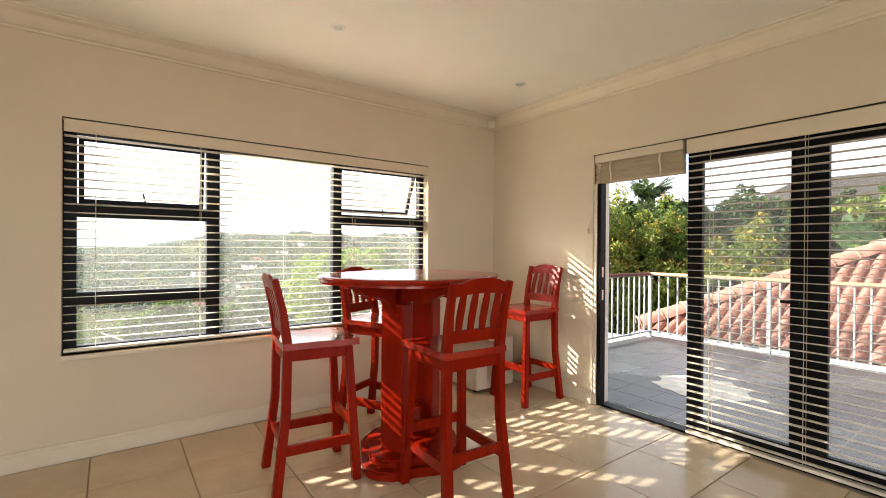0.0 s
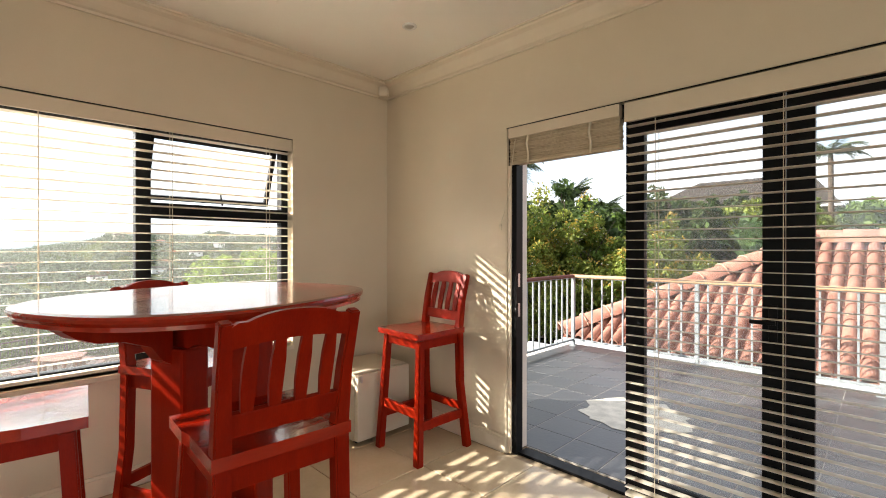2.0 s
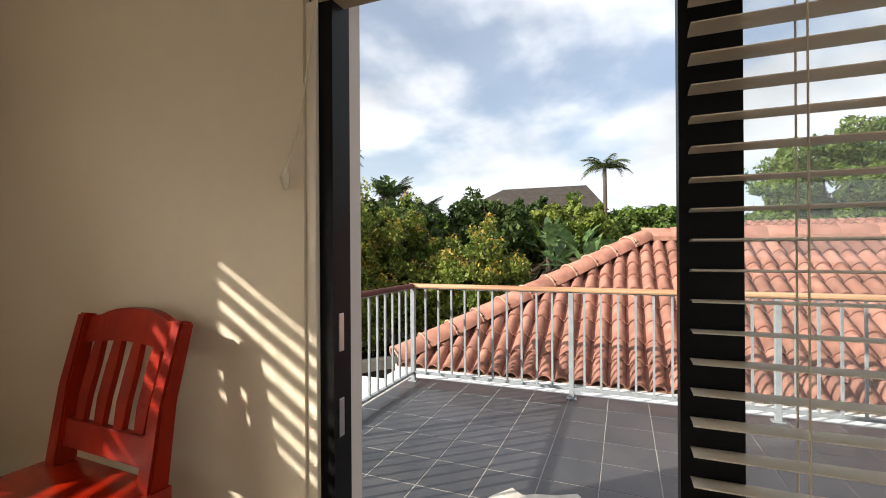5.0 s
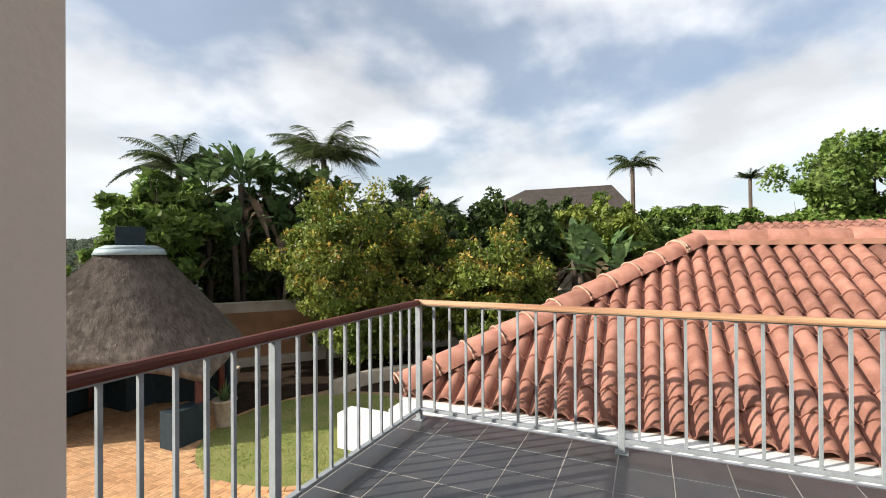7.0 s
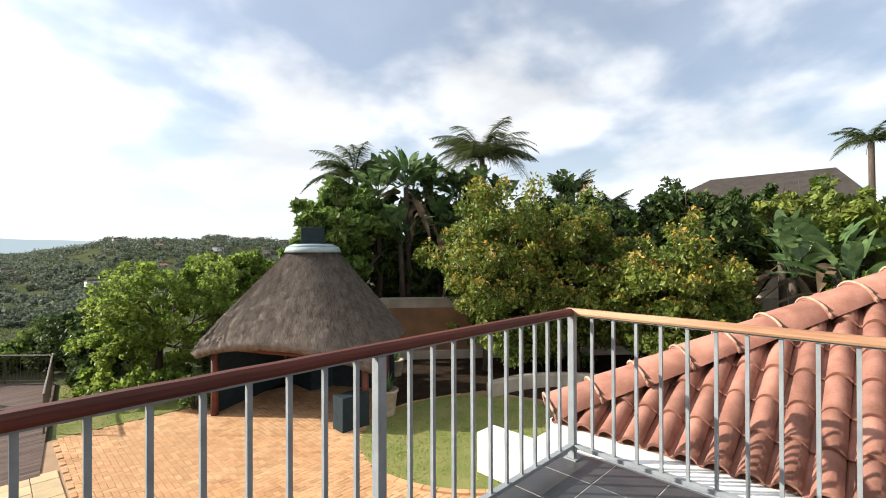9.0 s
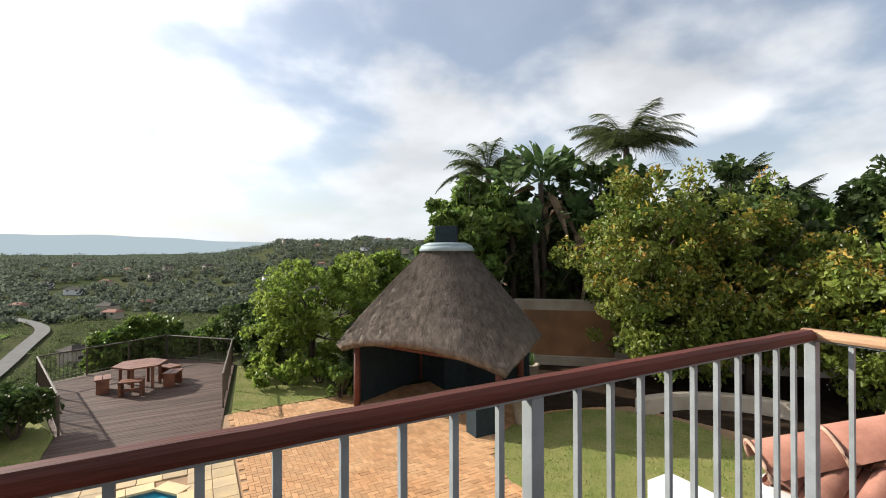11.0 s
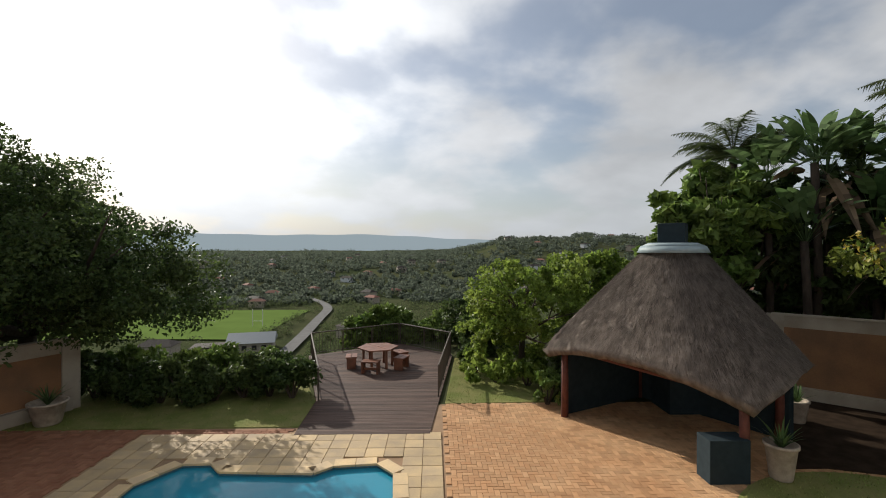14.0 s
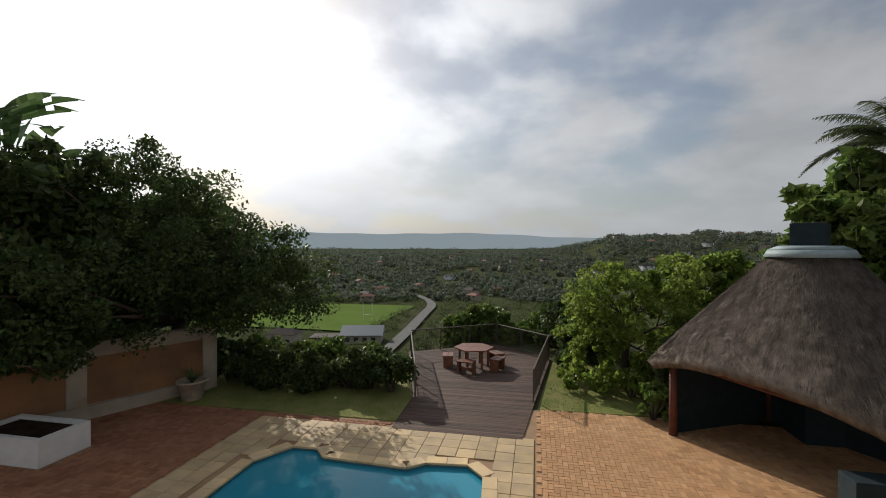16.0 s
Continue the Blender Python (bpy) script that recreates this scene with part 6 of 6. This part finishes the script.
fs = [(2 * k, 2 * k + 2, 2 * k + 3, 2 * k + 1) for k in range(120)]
tagged(quads("backdrop", vs, fs, HAZE), "horizon ridges with haze painted as a pale blue-grey glow", "backdrop", "", "structure")
ROADM = mat("asphalt", (0.06, 0.06, 0.06), 0.9, var=0.2, scale=0.3, fine=4, bump=0.1)
solid("road", bm, ROADM, "grey asphalt road winding down the valley", "road")
FIELDM = mat("sports_field", (0.125, 0.185, 0.05), 0.95, var=0.15, scale=0.06, fine=1.5, bump=0.0, spec=0.0)
vs, fs = [], []
for j in range(13):
    for i in range(13):
        x, y = -228 + i * 12.0, 226 + j * 9.0
        vs.append((x, y, land(x, y) + 0.6))
fs = [(j * 13 + i, j * 13 + i + 1, (j + 1) * 13 + i + 1, (j + 1) * 13 + i) for j in range(12) for i in range(12)]
tagged(quads("sports_field", vs, fs, FIELDM), "flat green playing field in the valley", "field", "", "structure")
gp = thing("goal_posts", pose(-95, 262, GZ - 40), "white rugby goal posts on the playing field", "goal")
for u in (-2.8, 2.8):
    part("post", bx(u - 0.12, u + 0.12, -0.12, 0.12, 0, 10), WHITE, gp)
part("crossbar", bx(-2.68, 2.68, -0.1, 0.1, 3, 3.2), WHITE, gp)


def far_house(w, d, h, rmat, wmat):
    t = thing("far_house", Matrix.Identity(4), "distant pale house with a pitched roof on the hillside", "house", "houses in the valley")
    part("wall", bx(-w / 2, w / 2, -d / 2, d / 2, -3, h), wmat, t)
    bm = bmesh.new()
    e = 0.6
    vs = [bm.verts.new(p) for p in ((-w / 2 - e, -d / 2 - e, h), (w / 2 + e, -d / 2 - e, h), (w / 2 + e, d / 2 + e, h), (-w / 2 - e, d / 2 + e, h), (-w / 2 + d / 3, 0, h + d * 0.26), (w / 2 - d / 3, 0, h + d * 0.26))]
    for q in ((0, 1, 5, 4), (1, 2, 5), (2, 3, 4, 5), (3, 0, 4), (0, 3, 2, 1)):
        bm.faces.new([vs[i] for i in q])
    part("roof", bm, rmat, t)
    for u in (-w / 4, w / 4):
        part("window", bx(u - 1.0, u + 1.0, -d / 2 - 0.06, -d / 2, 1.0, 2.3), DARK, t)
    return t


kinds = [far_house(11, 7, 2.8, TERRA, CREAM), far_house(13, 8, 4.5, SLATEROOF, CREAM), far_house(15, 7, 2.8, SLATEROOF, WHITE)]
spots = []
while len(spots) < 85:
    d = 110 + 1000 * rnd.random() ** 1.1
    a = radians(rnd.uniform(-46, 30))
    x, y = -math.sin(a) * d, math.cos(a) * d
    if on_field(x, y) or abs(x - road_x(y)) < 14 and y < 430 or y < 100:
        continue
    spots.append((x, y))
for i, (x, y) in enumerate(spots):
    k = kinds[i % 3]
    m = pose(x, y, land(x, y) + 0.8 + 0.003 * math.hypot(x, y), 0, 0, rnd.uniform(-50, 50))
    if i < 3:
        k.matrix_basis = m
    else:
        copy_thing(k, m)
hall = thing("school_hall", pose(-76, 207, GZ - 40.5, 0, 0, 14), "long grey-roofed school hall beside the field", "building")
part("wall", bx(-9, 9, -7, 7, -3, 4.0), CREAM, hall)
bm = bmesh.new()
vs = [bm.verts.new(p) for p in ((-10, -8, 3.9), (10, -8, 3.9), (10, 8, 3.9), (-10, 8, 3.9), (-10, 0, 7.4), (10, 0, 7.4))]
for q in ((0, 1, 5, 4), (2, 3, 4, 5), (1, 2, 5), (3, 0, 4), (0, 3, 2, 1)):
    bm.faces.new([vs[i] for i in q])
part("roof", bm, RAILP, hall, "pale grey metal roof")
for k in range(4):
    part("window", bx(-7.5 + k * 4, -5.5 + k * 4, -7.06, -7, 0.8, 2.8), DARK, hall)
part("flat_wing", bx(-24, -9, -4, 5, -3, 2.0), CREAM, hall, "low pale flat-roofed wing")
part("wing_roof", bx(-24.6, -10.1, -4.8, 5.8, 2.0, 2.5), SLATEROOF, hall, "flat grey metal roof")


# ---- pieces of the floors and pavements ----
def tiles(parent, poly_test, x0, x1, y0, y1, w, h, gap, z, thick, material, name, limit, near, jit=0.0006, brick=False, herring=False):
    """Tiles laid in rows; those nearest to the walk as parts, the rest joined."""
    bm = bx(-w / 2 + gap / 2, w / 2 - gap / 2, -h / 2 + gap / 2, h / 2 - gap / 2, -thick, 0)
    bmesh.ops.bevel(bm, geom=[e for e in bm.edges if e.verts[0].co.z > -1e-6 and e.verts[1].co.z > -1e-6], offset=min(0.004, gap * 0.6), segments=1, affect="EDGES")
    me = mesh_of(name, bm, material)
    bv = [v.co.copy() for v in me.vertices]
    bf = [tuple(p.vertices) for p in me.polygons]
    rnd = random.Random(77)
    spots = []
    j, y = 0, y0 + h / 2
    while y < y1 and not herring:
        x = x0 + w / 2 + (w / 2 if brick and j % 2 else 0)
        while x < x1:
            if poly_test(x, y):
                spots.append((x, y))
            x += w
        y += h
        j += 1
    if herring:
        for i in range(int((x1 - x0) / h)):
            for j in range(int((y1 - y0) / h)):
                k = (i + j) % 4
                if k == 0:
                    p = (x0 + (i + 1) * h, y0 + (j + 0.5) * h, 0)
                elif k == 2:
                    p = (x0 + (i + 0.5) * h, y0 + (j + 1) * h, 90)
                else:
                    continue
                if poly_test(p[0], p[1]):
                    spots.append(p)
    spots = [(*p, 0)[:3] for p in spots]
    spots.sort(key=lambda p: math.hypot(p[0] - near[0], p[1] - near[1]))
    for x, y, turn in spots[:limit]:
        piece(name, me, parent, pose(x, y, z + rnd.uniform(-jit, jit), rnd.uniform(-0.12, 0.12), rnd.uniform(-0.12, 0.12), turn))
    v, f = [], []
    for x, y, turn in spots[limit:]:
        m = pose(x, y, z + rnd.uniform(-jit, jit), rnd.uniform(-0.12, 0.12), rnd.uniform(-0.12, 0.12), turn)
        o = len(v)
        v += [m @ q for q in bv]
        f += [tuple(i + o for i in q) for q in bf]
    if v:
        tagged(quads(name + "s_rest", v, f, material, parent), "the further pieces of the same paving", "", "", "stuff")


floor = bpy.data.objects["floor"]
tiles(floor, lambda x, y: True, WX - 0.02 - 7.0, WX - 0.03, WY - 0.02 - 8.0, WY - 0.03, 0.5, 0.5, 0.005, 0.0, 0.01, TILE, "floor_tile", 300, (2, 2), 0.0002)
balc = bpy.data.objects["balcony_floor"]
tiles(balc, lambda x, y: True, BX - 0.02 - 3.3, BX - 0.03, BY - 0.02 - 10.23, BY - 0.03, 0.33, 0.33, 0.005, 0.0, 0.01, SLATE, "slate_tile", 300, (5.5, 2), 0.0006)


def grow(poly, d):
    cx, cy = sum(p[0] for p in poly) / len(poly), sum(p[1] for p in poly) / len(poly)
    return [(x + math.copysign(d, x - cx), y + math.copysign(d, y - cy)) for x, y in poly]


PB = grow(POOL, 0.26)
in_stone = lambda x, y: -2.2 < x < 5.1 and 8.0 < y < 14.25 and not inside(x, y, PB)
tiles(pave, in_stone, -2.25, 5.05, 8.0, 14.4, 0.43, 0.43, 0.012, GZ + 0.012, 0.03, STONE, "flagstone", 230, (2.5, 13), 0.003)
# coping stones round the pool
for (xa, ya), (xb, yb) in zip(POOL, POOL[1:] + POOL[:1]):
    a3, b3 = Vector((xa, ya, 0)), Vector((xb, yb, 0))
    L = (b3 - a3).length
    n = max(1, round(L / 0.42))
    ang = math.degrees(math.atan2(yb - ya, xb - xa))
    me = mesh_of("coping_stone", bx(-L / n / 2 + 0.004, L / n / 2 - 0.004, -0.03, 0.27, -0.05, 0.0, 0.008), STONE)
    for k in range(n):
        p = a3.lerp(b3, (k + 0.5) / n)
        piece("coping_stone", me, pool, pose(p.x, p.y, 0.018, 0, 0, ang))
not_lawn = lambda x, y: not inside(x, y, LAWN3) and not inside(x, y, DECKP)
in_brick = lambda x, y: x > 5.12 and y < 16.5 and x < 14.5 and not_lawn(x, y) and y > 7.0
tiles(pave, in_brick, 5.0, 14.5, 7.0, 16.6, 0.222, 0.111, 0.008, GZ + 0.006, 0.02, BRICK, "brick", 300, (6.5, 13.5), 0.002, herring=True)
in_red = lambda x, y: x < -2.3 and y < 14.72 and not (-7.2 < x < -5.0 and 10.75 < y < 11.95)
tiles(pave, in_red, -9, -2.2, 7.0, 14.8, 0.222, 0.111, 0.008, GZ + 0.006, 0.02, BRICKR, "red_brick", 240, (-3.0, 13.0), 0.002, herring=True)
in_strip = lambda x, y: -2.3 < x < 1.35 and 14.28 < y < 14.72
tiles(pave, in_strip, -2.3, 1.35, 14.28, 14.75, 0.222, 0.111, 0.008, GZ + 0.006, 0.02, BRICKR, "edge_brick", 60, (0, 14.5), 0.002, True)
